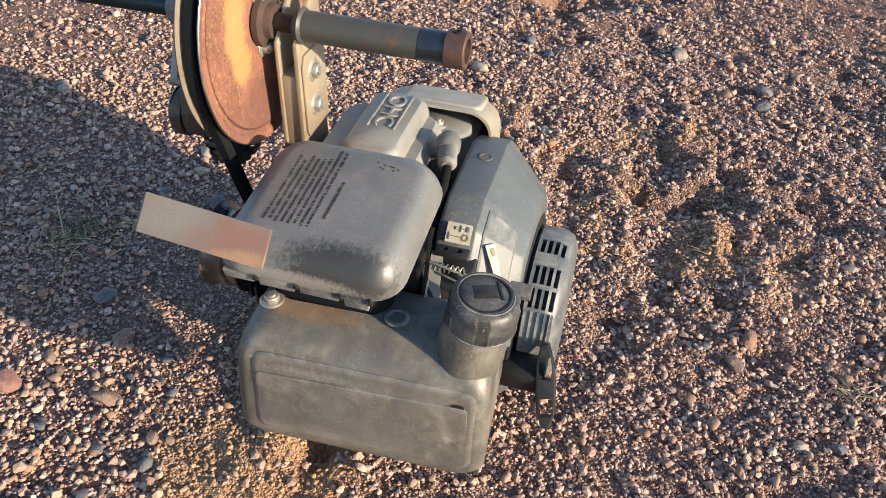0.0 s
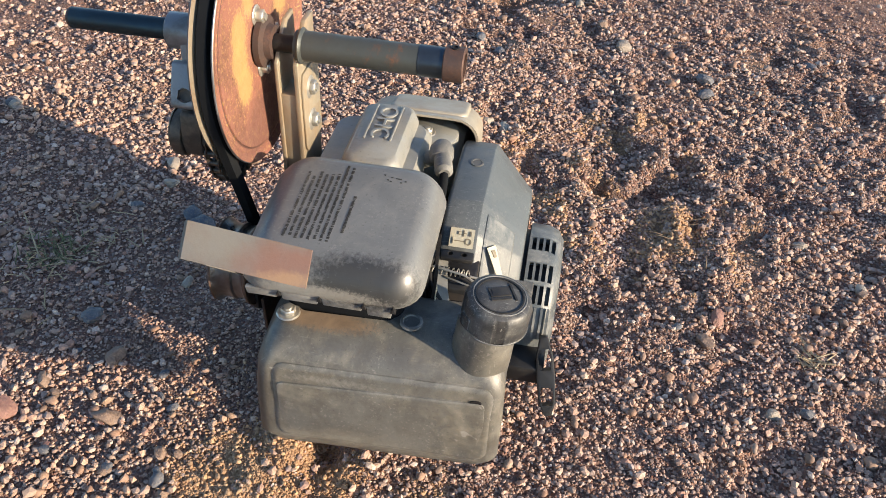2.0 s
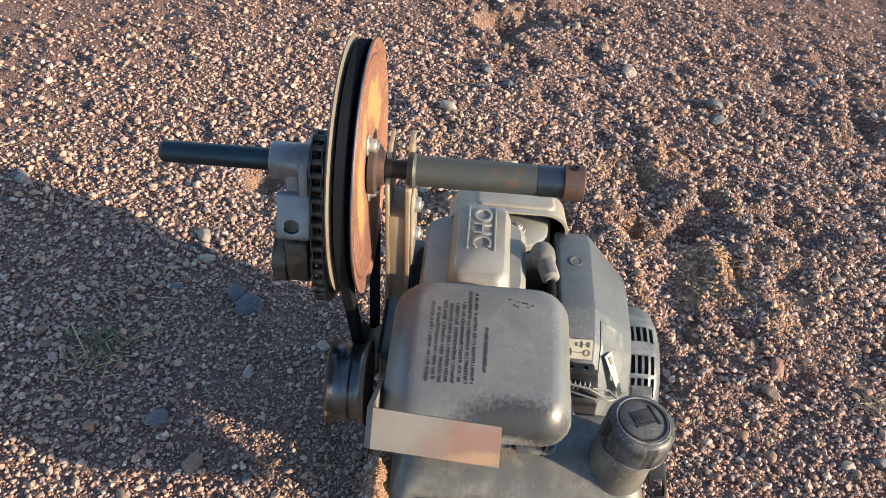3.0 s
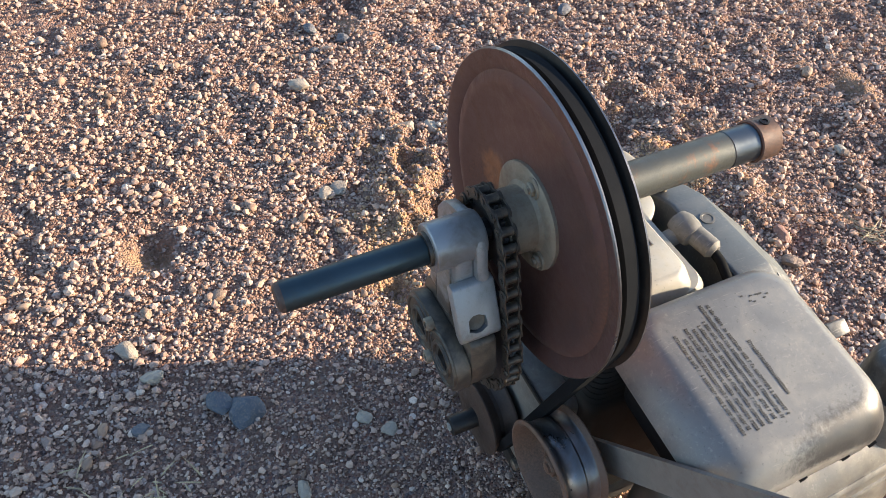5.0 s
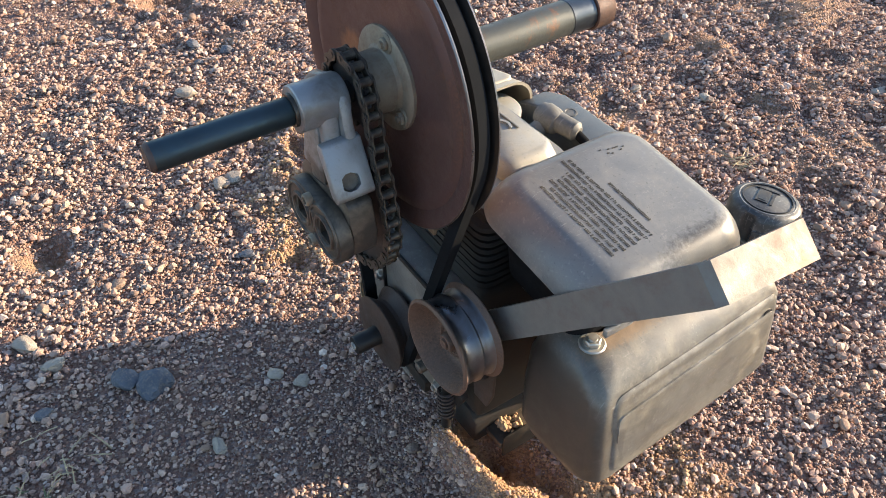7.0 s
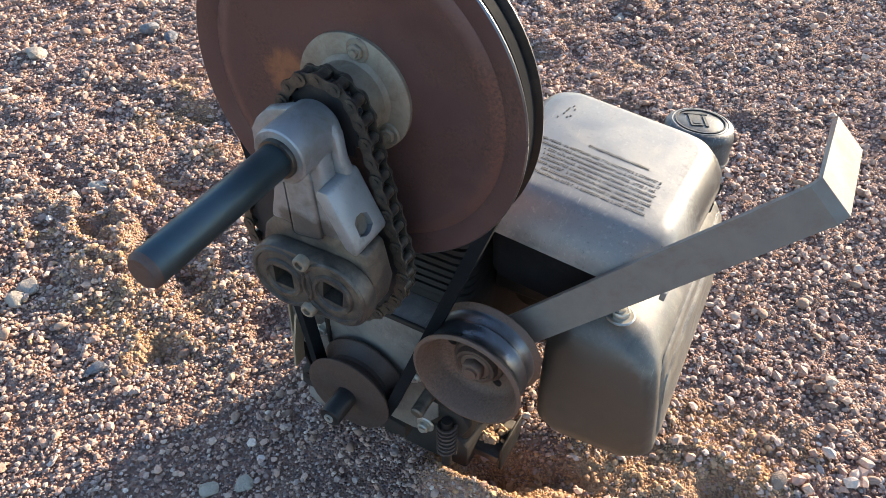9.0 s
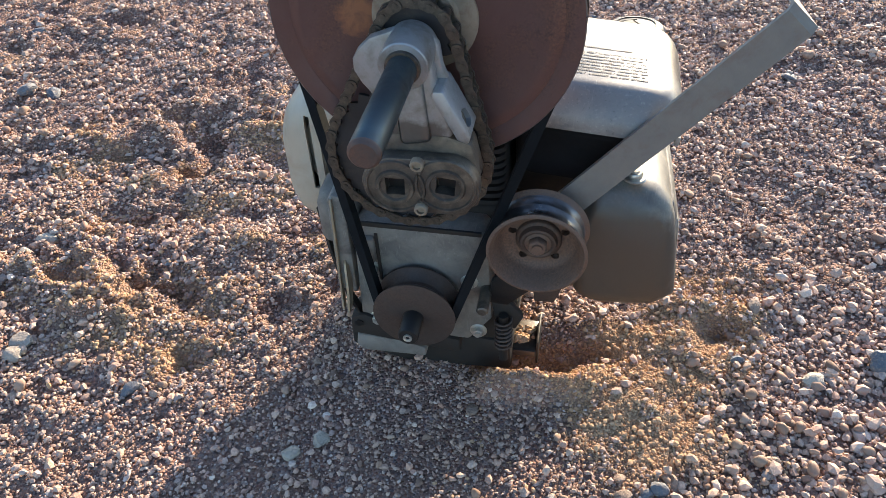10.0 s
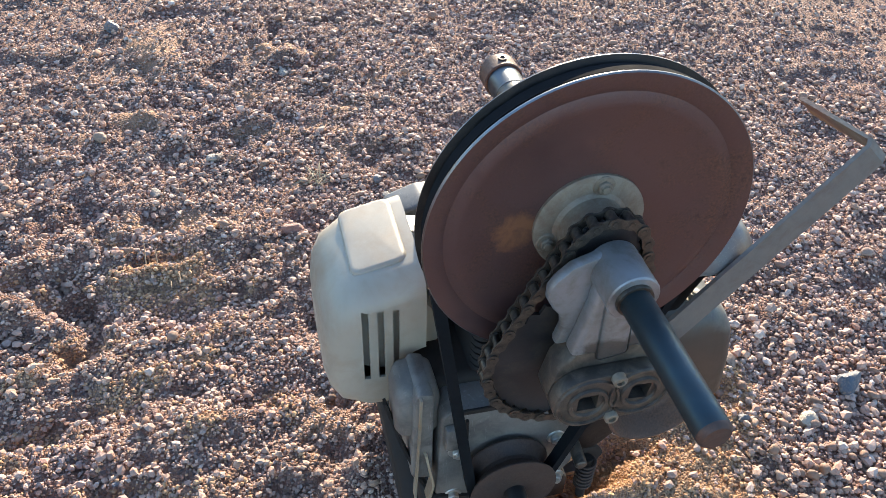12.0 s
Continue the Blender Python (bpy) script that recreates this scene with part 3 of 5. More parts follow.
def scatter(name, label, count, sizes, detail, seed, span, spread, material=None, on_sand=False):
    """Loose stones in one mesh, laid on the ground."""
    rng = np.random.default_rng(seed)
    shapes = pebble_shapes(14, detail, seed)
    V, F, base = [], [], 0
    made = 0
    while made < count:
        x, y = rng.uniform(span[0], span[1]), rng.uniform(span[2], span[3])
        d = math.hypot(x + 0.05, y - 0.25)
        if rng.random() > math.exp(-(d / spread) ** 3) or (rng.random() < 1.05 * bare(x, y)) != (on_sand and rng.random() < 0.97):
            continue
        if -0.10 < x < 0.06 and 0.07 < y < 0.25:
            continue
        r = 0.5 * min(sizes[2], sizes[0] * math.exp(sizes[1] * rng.standard_normal())) * (0.90 + 0.26 * min(d, 1.8)) * (1 + 0.30 * math.exp(-((x - 0.47) / 0.20) ** 2 - ((y + 0.02) / 0.24) ** 2)) * (1 - 0.28 * math.exp(-((x + 0.08) / 0.26) ** 2 - ((y + 0.12) / 0.20) ** 2))
        co, tri = shapes[rng.integers(len(shapes))]
        a, b = rng.uniform(0, 2 * math.pi), rng.normal(0, 0.35)
        ca, sa, cb, sb = math.cos(a), math.sin(a), math.cos(b), math.sin(b)
        m = np.array([[ca, -sa * cb, sa * sb], [sa, ca * cb, -ca * sb], [0, sb, cb]]) * r
        V.append(co @ m.T + (x, y, ground_height(x, y) + r * rng.uniform(0.3, 1.1)))
        F.append(tri + base)
        base += len(co)
        made += 1
    V, F = np.concatenate(V), np.concatenate(F)
    me = bpy.data.meshes.new(name)
    me.vertices.add(len(V))
    me.vertices.foreach_set("co", V.astype(np.float32).ravel())
    me.loops.add(len(F) * 3)
    me.loops.foreach_set("vertex_index", F.astype(np.int32).ravel())
    me.polygons.add(len(F))
    me.polygons.foreach_set("loop_start", np.arange(0, len(F) * 3, 3, dtype=np.int32))
    me.polygons.foreach_set("use_smooth", np.full(len(F), detail > 1))
    me.update(calc_edges=True)
    me.materials.append(material or gravel_mat)
    return tagged(new(name, me), label, "gravel", kind="stuff")


scatter("fine_gravel", "fine pinkish grit between the stones", 118000, (0.0038, 0.36, 0.009), 0, 3, (-1.7, 1.5, -1.25, 1.9), 1.12)
scatter("gravel", "fine mixed pink, grey and tan gravel on sandy ground", 72000, (0.0056, 0.42, 0.015), 1, 5, (-1.8, 1.6, -1.3, 2.0), 1.22)
scatter("pebbles", "small rounded pebbles among the fine gravel", 1100, (0.0110, 0.28, 0.019), 2, 9, (-1.9, 1.6, -1.3, 2.1), 1.3, pebble_mat)
scatter("pebbles", "rounded pink and tan pebbles lying close together", 620, (0.0075, 0.32, 0.014), 2, 10, (0.20, 0.85, -0.45, 0.10), 1.2, pebble_mat)
scatter("sand_grains", "fine orange sand grains heaped round the scraped hollow", 30000, (0.0019, 0.35, 0.0042), 0, 20, (0.0, 0.40, -0.13, 0.25), 1.0, clod_mat, True)
scatter("sand_clods", "damp orange sand crumbs round the scraped hollow", 3200, (0.0034, 0.45, 0.009), 1, 21, (0.0, 0.40, -0.13, 0.25), 1.0, clod_mat, True)
scatter("sand_clods", "damp orange sand crumbs scuffed up between the stones", 9500, (0.0034, 0.42, 0.009), 1, 22, (-0.75, -0.22, -0.05, 0.62), 1.0, clod_mat, True)

STONE_KIND = {"grey": (stone_grey, "blue-grey"), "pale": (stone_pale, "pale cream"), "tan": (stone_tan, "tan"), "red": (stone_red, "dull red-brown"), "slate": (stone_slate, "dark slate-blue")}
STONES_BEHIND = [(-0.864, 0.612, 0.050, "grey"), (-0.034, 0.689, 0.028, "grey"), (-0.186, 0.582, 0.042, "red"), (-1.130, 0.390, 0.040, "tan"), (-1.036, 0.848, 0.042, "grey"), (-0.142, 0.565, 0.036, "tan"),
                 (-0.301, 0.81, 0.026, "pale"), (-0.152, 1.106, 0.036, "pale"), (-0.336, 0.365, 0.022, "tan"), (-1.029, 0.441, 0.045, "pale"), (-1.228, 0.333, 0.034, "pale"), (-0.026, 0.644, 0.024, "pale"),
                 (-0.158, 0.525, 0.026, "grey"), (-0.293, 0.809, 0.028, "tan"), (0.112, 0.710, 0.030, "red"), (-0.494, 1.343, 0.050, "grey"), (-0.397, 0.736, 0.028, "pale"), (-0.492, 0.909, 0.036, "tan"),
                 (-0.917, 0.615, 0.048, "grey"), (0.465, 0.786, 0.036, "grey")]
STONES_AHEAD = [(-0.379, -0.34, 0.034, "pale"), (-0.324, -0.321, 0.032, "pale"), (-0.007, -0.294, 0.046, "grey"), (-0.254, -0.252, 0.040, "slate"), (-0.228, -0.225, 0.048, "slate"), (-0.100, -0.193, 0.026, "pale"),
                (0.060, -0.228, 0.042, "tan"), (0.155, -0.19, 0.046, "tan"), (-0.497, -0.718, 0.036, "grey"), (0.115, -0.298, 0.034, "tan"), (0.168, -0.321, 0.050, "red"), (-0.492, -0.707, 0.036, "pale"),
                (-0.427, -0.208, 0.030, "tan"), (-0.433, -0.306, 0.028, "tan"), (-0.257, -0.347, 0.030, "grey")]
STONES_BESIDE = [(-0.134, -0.074, 0.024, "pale"), (-0.161, -0.095, 0.022, "pale"), (0.026, -0.014, 0.022, "tan"), (0.242, -0.076, 0.026, "tan"), (0.345, 0.182, 0.030, "tan"), (0.483, 0.117, 0.042, "slate"),
                 (-0.561, 0.019, 0.034, "pale"), (-0.643, 0.215, 0.034, "pale"), (0.228, -0.088, 0.030, "grey"), (0.191, -0.103, 0.030, "tan"), (-0.990, 0.121, 0.040, "grey"), (-0.660, 0.176, 0.040, "pale"),
                 (-0.831, 0.046, 0.042, "pale"), (-0.947, 0.171, 0.046, "grey"), (0.398, 0.077, 0.030, "pale"), (-0.382, -0.035, 0.034, "grey"), (-0.558, -0.004, 0.030, "pale")]
STONES = STONES_BEHIND + STONES_AHEAD + STONES_BESIDE


def stone(x, y, size, kind, seed):
    rng = random.Random(seed)
    size *= {"slate": 1.0, "pale": 0.92}.get(kind, 0.76)
    bm = bmesh.new()
    bmesh.ops.create_icosphere(bm, subdivisions=3 if size > 0.027 else 2, radius=0.5)
    off = Vector((rng.random(), rng.random(), rng.random())) * 90
    s = Vector((1, rng.uniform(0.6, 0.85), rng.uniform(0.45, 0.65)))
    cuts = []
    for _ in range(9):
        n = Vector((rng.gauss(0, 1), rng.gauss(0, 1), rng.gauss(0, 1))).normalized()
        cuts.append((n, rng.uniform(0.30, 0.42)))
    for v in bm.verts:
        for n, far in cuts:
            over = v.co.dot(n) - far
            if over > 0:
                v.co -= n * over * 0.85
        d = 1.12 + 0.22 * noise.noise(v.co * 2.0 + off) + 0.13 * noise.noise(v.co * 7 + off)
        v.co = Vector((v.co.x * s.x, v.co.y * s.y, v.co.z * s.z)) * d * size
    mat, word = STONE_KIND[kind]
    ob = part("stone", bm, mat, smooth=28)
    ob.matrix_basis = pose(x, y, ground_height(x, y) + size * 0.18, rng.uniform(-12, 12), rng.uniform(-12, 12), rng.uniform(0, 360))
    return tagged(ob, f"{word} rounded stone lying in the gravel", "stone", "stones on the ground")


rng = random.Random(77)
for cx, cy, spread, number in ((0.14, -0.24, 0.09, 20), (0.34, -0.10, 0.09, 6), (0.20, -0.12, 0.05, 12), (0.46, 0.10, 0.14, 6), (-0.9, -0.1, 0.35, 8), (0.25, 0.75, 0.4, 8)):
    for _ in range(number):
        x, y = rng.gauss(cx, spread), rng.gauss(cy, spread)
        if abs(x - 0.02) > 0.24 or not -0.05 < y < 0.36:
            STONES.append((x, y, rng.uniform(0.013, 0.024), rng.choice(("grey", "tan", "tan", "grey", "red"))))
for i, (x, y, size, kind) in enumerate(STONES):
    stone(x, y, size, kind, i)

# ---- the machine ----
machine = tagged(new("winch_engine"), "weathered small petrol engine driving a rusty capstan winch, standing on gravel", "engine winch")
AX, AZ = 0.0, 0.466


def cut(ob, cutter):
    """Take the cutter's body out of a part."""
    me = bpy.data.meshes.new("cutter")
    bmesh.ops.recalc_face_normals(cutter, faces=cutter.faces)
    cutter.to_mesh(me)
    cutter.free()
    tool = new("cutter", me)
    mod = ob.modifiers.new("cut", "BOOLEAN")
    mod.object, mod.operation, mod.solver = tool, "DIFFERENCE", "EXACT"
    keep, parent = ob.matrix_basis.copy(), ob.parent
    ob.parent, ob.matrix_basis = None, Matrix()
    bpy.context.view_layer.update()
    made = bpy.data.meshes.new_from_object(ob.evaluated_get(bpy.context.evaluated_depsgraph_get()))
    ob.modifiers.clear()
    old = ob.data
    ob.data = made
    made.name = old.name
    ob.parent, ob.matrix_basis = parent, keep
    bpy.data.objects.remove(tool)
    made.set_sharp_from_angle(angle=radians(40))
    return ob


def build_drive():
    """The large pulley with its shaft, hub, chain drive and capstan rod."""
    yc = -0.002
    # the pulley: V groove between two flanges, a dished web
    R = 0.1225
    part("drive_pulley", lathe([(0.012, yc - 0.0045), (0.050, yc - 0.0045), (0.086, yc - 0.0070), (0.096, yc - 0.0105), (0.101, yc - 0.0110), (0.107, yc - 0.0085), (0.113, yc - 0.0112), (R - 0.001, yc - 0.0120),
                                (R, yc - 0.0112), (R, yc - 0.0102), (0.113, yc - 0.0070), (0.106, yc - 0.0045), (0.105, yc), (0.106, yc + 0.0045), (R, yc + 0.0102), (R, yc + 0.0112), (R - 0.001, yc + 0.0120),
                                (0.116, yc + 0.0112), (0.112, yc + 0.0085), (0.108, yc + 0.0095), (0.06, yc + 0.0065), (0.012, yc + 0.006)], 128), [pulley_brown, black_iron, rim_steel, pulley_red, flange_tan], machine, "large rusty brown grooved pulley", 32)
    for f in bpy.data.objects["drive_pulley"].data.polygons:
        r, y = math.hypot(f.center.x, f.center.z), f.center.y - yc
        if r > R - 0.0008:
            f.material_index = 2
        elif r > 0.1078 and abs(y) > 0.0080 and f.normal.y > 0.3 and y > 0:
            f.material_index = 3
        # Sun and shade put into colour: one groove wall tan, the other black.
        elif r > 0.1100 and y < 0 and f.normal.y > 0.3:
            f.material_index = 4
        elif r > 0.1045 and abs(y) < 0.0100 and abs(f.normal.y) < 0.95 and f.normal.y * y < 1e-5:
            f.material_index = 1
    yb = yc + 0.0070
    part("painted_face", lathe([(0.014, yb), (0.014, yb + 0.001), (0.060, yb + 0.0012), (0.106, yb + 0.0035), (0.1065, yb + 0.0022), (0.06, yb - 0.001)], 96, closed=True), pulley_red, machine, "faded red paint on the pulley's back face")
    for name in ("painted_face", "drive_pulley"):
        bpy.data.objects[name].location = (AX, 0, AZ)
    # front flange and hub
    f = part("hub_flange", lathe([(0.013, -0.0100), (0.040, -0.0100), (0.0415, -0.0090), (0.0415, -0.0060), (0.03, -0.0055)], 48, (AX, AZ)), flange_tan, machine, "dusty tan round flange on the pulley")
    part("hub", lathe([(0.022, -0.036), (0.0245, -0.034), (0.0250, -0.0125), (0.029, -0.0090)], 36, (AX, AZ)), flange_tan, machine)
    for a in (80, 200, 320):
        bolt((AX + 0.033 * math.cos(radians(a)), -0.0103, AZ + 0.033 * math.sin(radians(a))), (0, -1, 0), 0.0055, 0.0035, True, "bolt", f, flange_tan)
    # bolts on the back face
    for dx, dz in ((0.004, 0.028), (0.004, -0.026), (-0.028, 0.0)):
        bolt((AX + dx, yb + 0.0022, AZ + dz), (0, 1, 0), 0.0072, 0.008, True, "bolt", machine)
    part("back_hub", lathe([(0.026, 0.008), (0.026, 0.014), (0.018, 0.016), (0.0165, 0.022), (0.012, 0.022)], 32, (AX, AZ)), collar_rust, machine, "rusty bearing hub behind the pulley")
    # shaft, rod and long pipe
    part("capstan_rod", lathe([(0.0085, -0.196), (0.0105, -0.194), (0.0108, -0.192), (0.0108, -0.083), (0.010, -0.082)], 32, (AX, AZ)), [rod_steel, collar_rust], machine, "blue-black round steel rod with a rusty end")
    for f in bpy.data.objects["capstan_rod"].data.polygons:
        f.material_index = int(f.center.y < -0.1925)
    part("rod_ring", lathe([(0.0106, -0.0900), (0.0126, -0.0898), (0.0130, -0.0885), (0.0130, -0.0868), (0.0106, -0.0866)], 32, (AX, AZ), True), chain_iron, bpy.data.objects["capstan_rod"], "thin worn ring where the rod enters its bearing")
    part("shaft", lathe([(0.009, -0.05), (0.009, 0.05)], 24, (AX, AZ)), black_iron, machine)
    p = part("pipe", lathe([(0.0130, 0.044), (0.0150, 0.0445), (0.0150, 0.200), (0.0130, 0.2005)], 40, (AX, AZ)), pipe_paint, machine, "grey-green painted pipe with rust patches")
    part("dark_band", lathe([(0.0149, 0.168), (0.0154, 0.1684), (0.0154, 0.1928), (0.0149, 0.1932)], 40, (AX, AZ)), dark_steel, p, "bare dark steel end of the pipe")
    part("collar", lathe([(0.0115, 0.213), (0.0165, 0.213), (0.0175, 0.212), (0.0175, 0.194), (0.0165, 0.193), (0.0150, 0.193), (0.0150, 0.20), (0.0115, 0.2)], 40, (AX, AZ), True), collar_rust, p, "rusty brown collar ring")
    part("bore", lathe([(0.0118, 0.2005), (0.0118, 0.2045), (0.004, 0.2045)], 24, (AX, AZ)), black_iron, p)
    part("set_screw", lathe([(0.004, 0.0), (0.004, 0.0012), (0.0025, 0.0014), (0.0024, -0.001)], 12), black_iron, p).matrix_basis = pose(AX, 0.203, AZ + 0.0172, 90, 0, 0)


build_drive()


def build_plates():
    """Two upright plates that carry the shaft behind the pulley."""
    for y0, y1 in ((0.0235, 0.0275), (0.043, 0.0480)):
        part("bearing_plate", prism([(0.016, 0.300), (0.014, 0.450), (-0.020, 0.483), (-0.044, 0.483), (-0.044, 0.300)], y0, y1, 0.0008), steel_plate, machine, "bare upright steel plate with a clipped corner")
    part("spacer", prism([(0.012, 0.300), (0.012, 0.415), (-0.036, 0.415), (-0.036, 0.300)], 0.0275, 0.0430, 0.0006), steel_plate, machine)
    part("angle_bracket", prism([(-0.044, 0.345), (0.006, 0.345), (0.010, 0.352), (0.010, 0.425), (0.004, 0.436), (-0.044, 0.436)], 0.0481, 0.0505, 0.0008), steel_plate, machine)
    for z in (0.413, 0.374):
        bolt((-0.013, 0.0505, z), (0, 1, 0), 0.0082, 0.0065, True, "bolt", machine)
    part("weld", lathe([(0.0165, 0.048), (0.0180, 0.0500), (0.0160, 0.0525), (0.0148, 0.053)], 32, (AX, AZ)), pipe_paint, machine)


build_plates()


def build_gearcase():
    """The silver casting round the capstan rod and the twin-bore flange beneath it."""
    case = part("bearing_casting", lathe([(0.0130, -0.087), (0.0172, -0.087), (0.0182, -0.086), (0.0182, -0.050), (0.017, -0.048)], 40, (AX, AZ)), silver_casting, machine, "silver painted cast bearing bracket")
    part("back_plate", prism([(-0.012, 0.480), (0.012, 0.480), (0.020, 0.469), (0.022, 0.452), (0.0345, 0.420), (0.0345, 0.400), (-0.036, 0.400), (-0.032, 0.416), (-0.0335, 0.427), (-0.0405, 0.436), (-0.0455, 0.446), (-0.0455, 0.455), (-0.041, 0.463), (-0.031, 0.473)], -0.059, -0.049, 0.003), silver_casting, case)
    part("web", prism([(-0.0165, 0.466), (0.0165, 0.466), (0.0185, 0.445), (0.0270, 0.420), (0.0300, 0.400), (-0.0290, 0.400), (-0.0240, 0.420), (-0.0185, 0.445)], -0.073, -0.058, 0.004, segments=3), silver_casting, case)
    part("rib", prism([(-0.012, 0.452), (0.010, 0.452), (0.014, 0.398), (-0.010, 0.394)], -0.0758, -0.070, 0.0045, segments=4), silver_casting, case)
    # the slanted ear: a flat plate down the side of the web, with a round hole
    ear = part("ear", prism([(0.0185, 0.4440), (0.0255, 0.4435), (0.0446, 0.4055), (0.0425, 0.4005), (0.0345, 0.4040), (0.0165, 0.4390)], -0.0800, -0.0465, 0.0018), silver_casting, case, "flat silver ear with a worn round hole")
    slant = Matrix(((0, -0.892, -0.452, 0.0372), (1, 0, 0, -0.0650), (0, -0.452, 0.892, 0.4155), (0, 0, 0, 1)))
    cut(ear, moved(prism([((0.0078 + 0.0012 * math.sin(2.3 * i)) * math.cos(radians(36 * i)), 0.0075 * math.sin(radians(36 * i)) - 0.001) for i in range(10)], -0.03, 0.03), slant))
    part("hole_plug", moved(lathe([(0.0080, -0.004), (0.0075, -0.0015), (0.004, -0.0028), (0.001, -0.002)], 12), slant @ pose(0, 0, 0, 180, 0, 0)), greasy_steel, ear, "dirt in the hole of the ear")
    part("gear_housing", prism([(-0.042, 0.362), (-0.036, 0.345), (-0.018, 0.337), (0.026, 0.339), (0.046, 0.348), (0.050, 0.366), (0.044, 0.396), (0.020, 0.404), (-0.024, 0.404), (-0.036, 0.390)], -0.0725, -0.050, 0.003), greasy_steel, machine, "oily brown gear housing")
    fl = part("twin_flange", prism([(0.005 + dx, 0.363 + dz) for dx, dz in oval(0.021, 0.0255, 14)], -0.085, -0.0725, 0.0015), greasy_steel, machine, "greasy twin-bore flange with square sockets")
    holes = None
    for cx, cz, turn in ((-0.015, 0.362, 45), (0.025, 0.365, 38)):
        holes = prism([(cx + 0.0108 * math.cos(radians(turn + 90 * i)), cz + 0.0108 * math.sin(radians(turn + 90 * i))) for i in range(4)], -0.095, -0.0745, 0, holes)
    cut(fl, holes)
    for cx, cz in ((-0.015, 0.362), (0.025, 0.365)):
        part("lip", lathe([(0.0215, -0.0850), (0.0222, -0.0866), (0.0240, -0.0866), (0.0248, -0.0850)], 40, (cx, cz), True), greasy_steel, fl)
        # Black plate at the bottom stands in for the shade inside the socket.
        part("socket", block(cx - 0.0072, cx + 0.0072, -0.0752, -0.0746, cz - 0.0072, cz + 0.0072, 0), black_iron, fl)
        part("boss_ring", lathe([(0.0115, -0.0852), (0.0125, -0.0872), (0.0150, -0.0872), (0.0160, -0.0852)], 32, (cx, cz), True), greasy_steel, fl)
    for x, z in ((0.0045, 0.3855), (0.005, 0.3435)):
        part("socket_screw", lathe([(0.0054, -0.0845), (0.0054, -0.0895), (0.0046, -0.0905), (0.003, -0.0905), (0.003, -0.088), (0.001, -0.088)], 20, (x, z)), flange_tan, fl)
    return case


def oval(half, r, n=12):
    """A stadium outline: two half circles 2 * half apart."""
    pts = [(half + r * math.cos(radians(-90 + 180 * i / n)), r * math.sin(radians(-90 + 180 * i / n))) for i in range(n + 1)]
    return pts + [(-half + r * math.cos(radians(90 + 180 * i / n)), r * math.sin(radians(90 + 180 * i / n))) for i in range(n + 1)]


build_gearcase()


def tangent_loop(circles, step):
    """Points along an open-belt loop round circles (x, z, r), counter-clockwise, all on its outside."""
    pts = []
    n = len(circles)
    arcs = []
    for i in range(n):
        (x0, z0, r0), (x1, z1, r1) = circles[i], circles[(i + 1) % n]
        d = math.hypot(x1 - x0, z1 - z0)
        base = math.atan2(z1 - z0, x1 - x0)
        a = base - math.acos((r0 - r1) / d)
        arcs.append(a)
    for i in range(n):
        x, z, r = circles[i]
        a0, a1 = arcs[i - 1], arcs[i]
        while a1 < a0:
            a1 += 2 * math.pi
        k = max(2, int(r * (a1 - a0) / step))
        pts += [(x + r * math.cos(a0 + (a1 - a0) * j / k), z + r * math.sin(a0 + (a1 - a0) * j / k)) for j in range(k + 1)]
        nx, nz, nr = circles[(i + 1) % n]
        a, b = pts[-1], (nx + nr * math.cos(a1), nz + nr * math.sin(a1))
        m = int(math.hypot(b[0] - a[0], b[1] - a[1]) / step)
        pts += [(a[0] + (b[0] - a[0]) * j / (m + 1), a[1] + (b[1] - a[1]) * j / (m + 1)) for j in range(1, m + 1)]
    return pts


def evenly(pts, count):
    """A closed line cut into equal steps."""
    p = np.array(pts + pts[:1])
    s = np.concatenate([[0], np.cumsum(np.hypot(*np.diff(p, axis=0).T))])
    t = np.linspace(0, s[-1], count, endpoint=False)
    return list(zip(np.interp(t, s, p[:, 0]), np.interp(t, s, p[:, 1]))), s[-1]


def sprocket(name, c, r, teeth, y0, y1):
    pts = []
    for i in range(teeth * 4):
        a = 2 * math.pi * i / (teeth * 4)
        q = r + (0.0028, 0.0, -0.0028, 0.0)[i % 4]
        pts.append((c[0] + q * math.cos(a), c[1] + q * math.sin(a)))
    return part(name, prism(pts, y0, y1, 0), sprocket_iron, machine, "greasy dark sprocket")


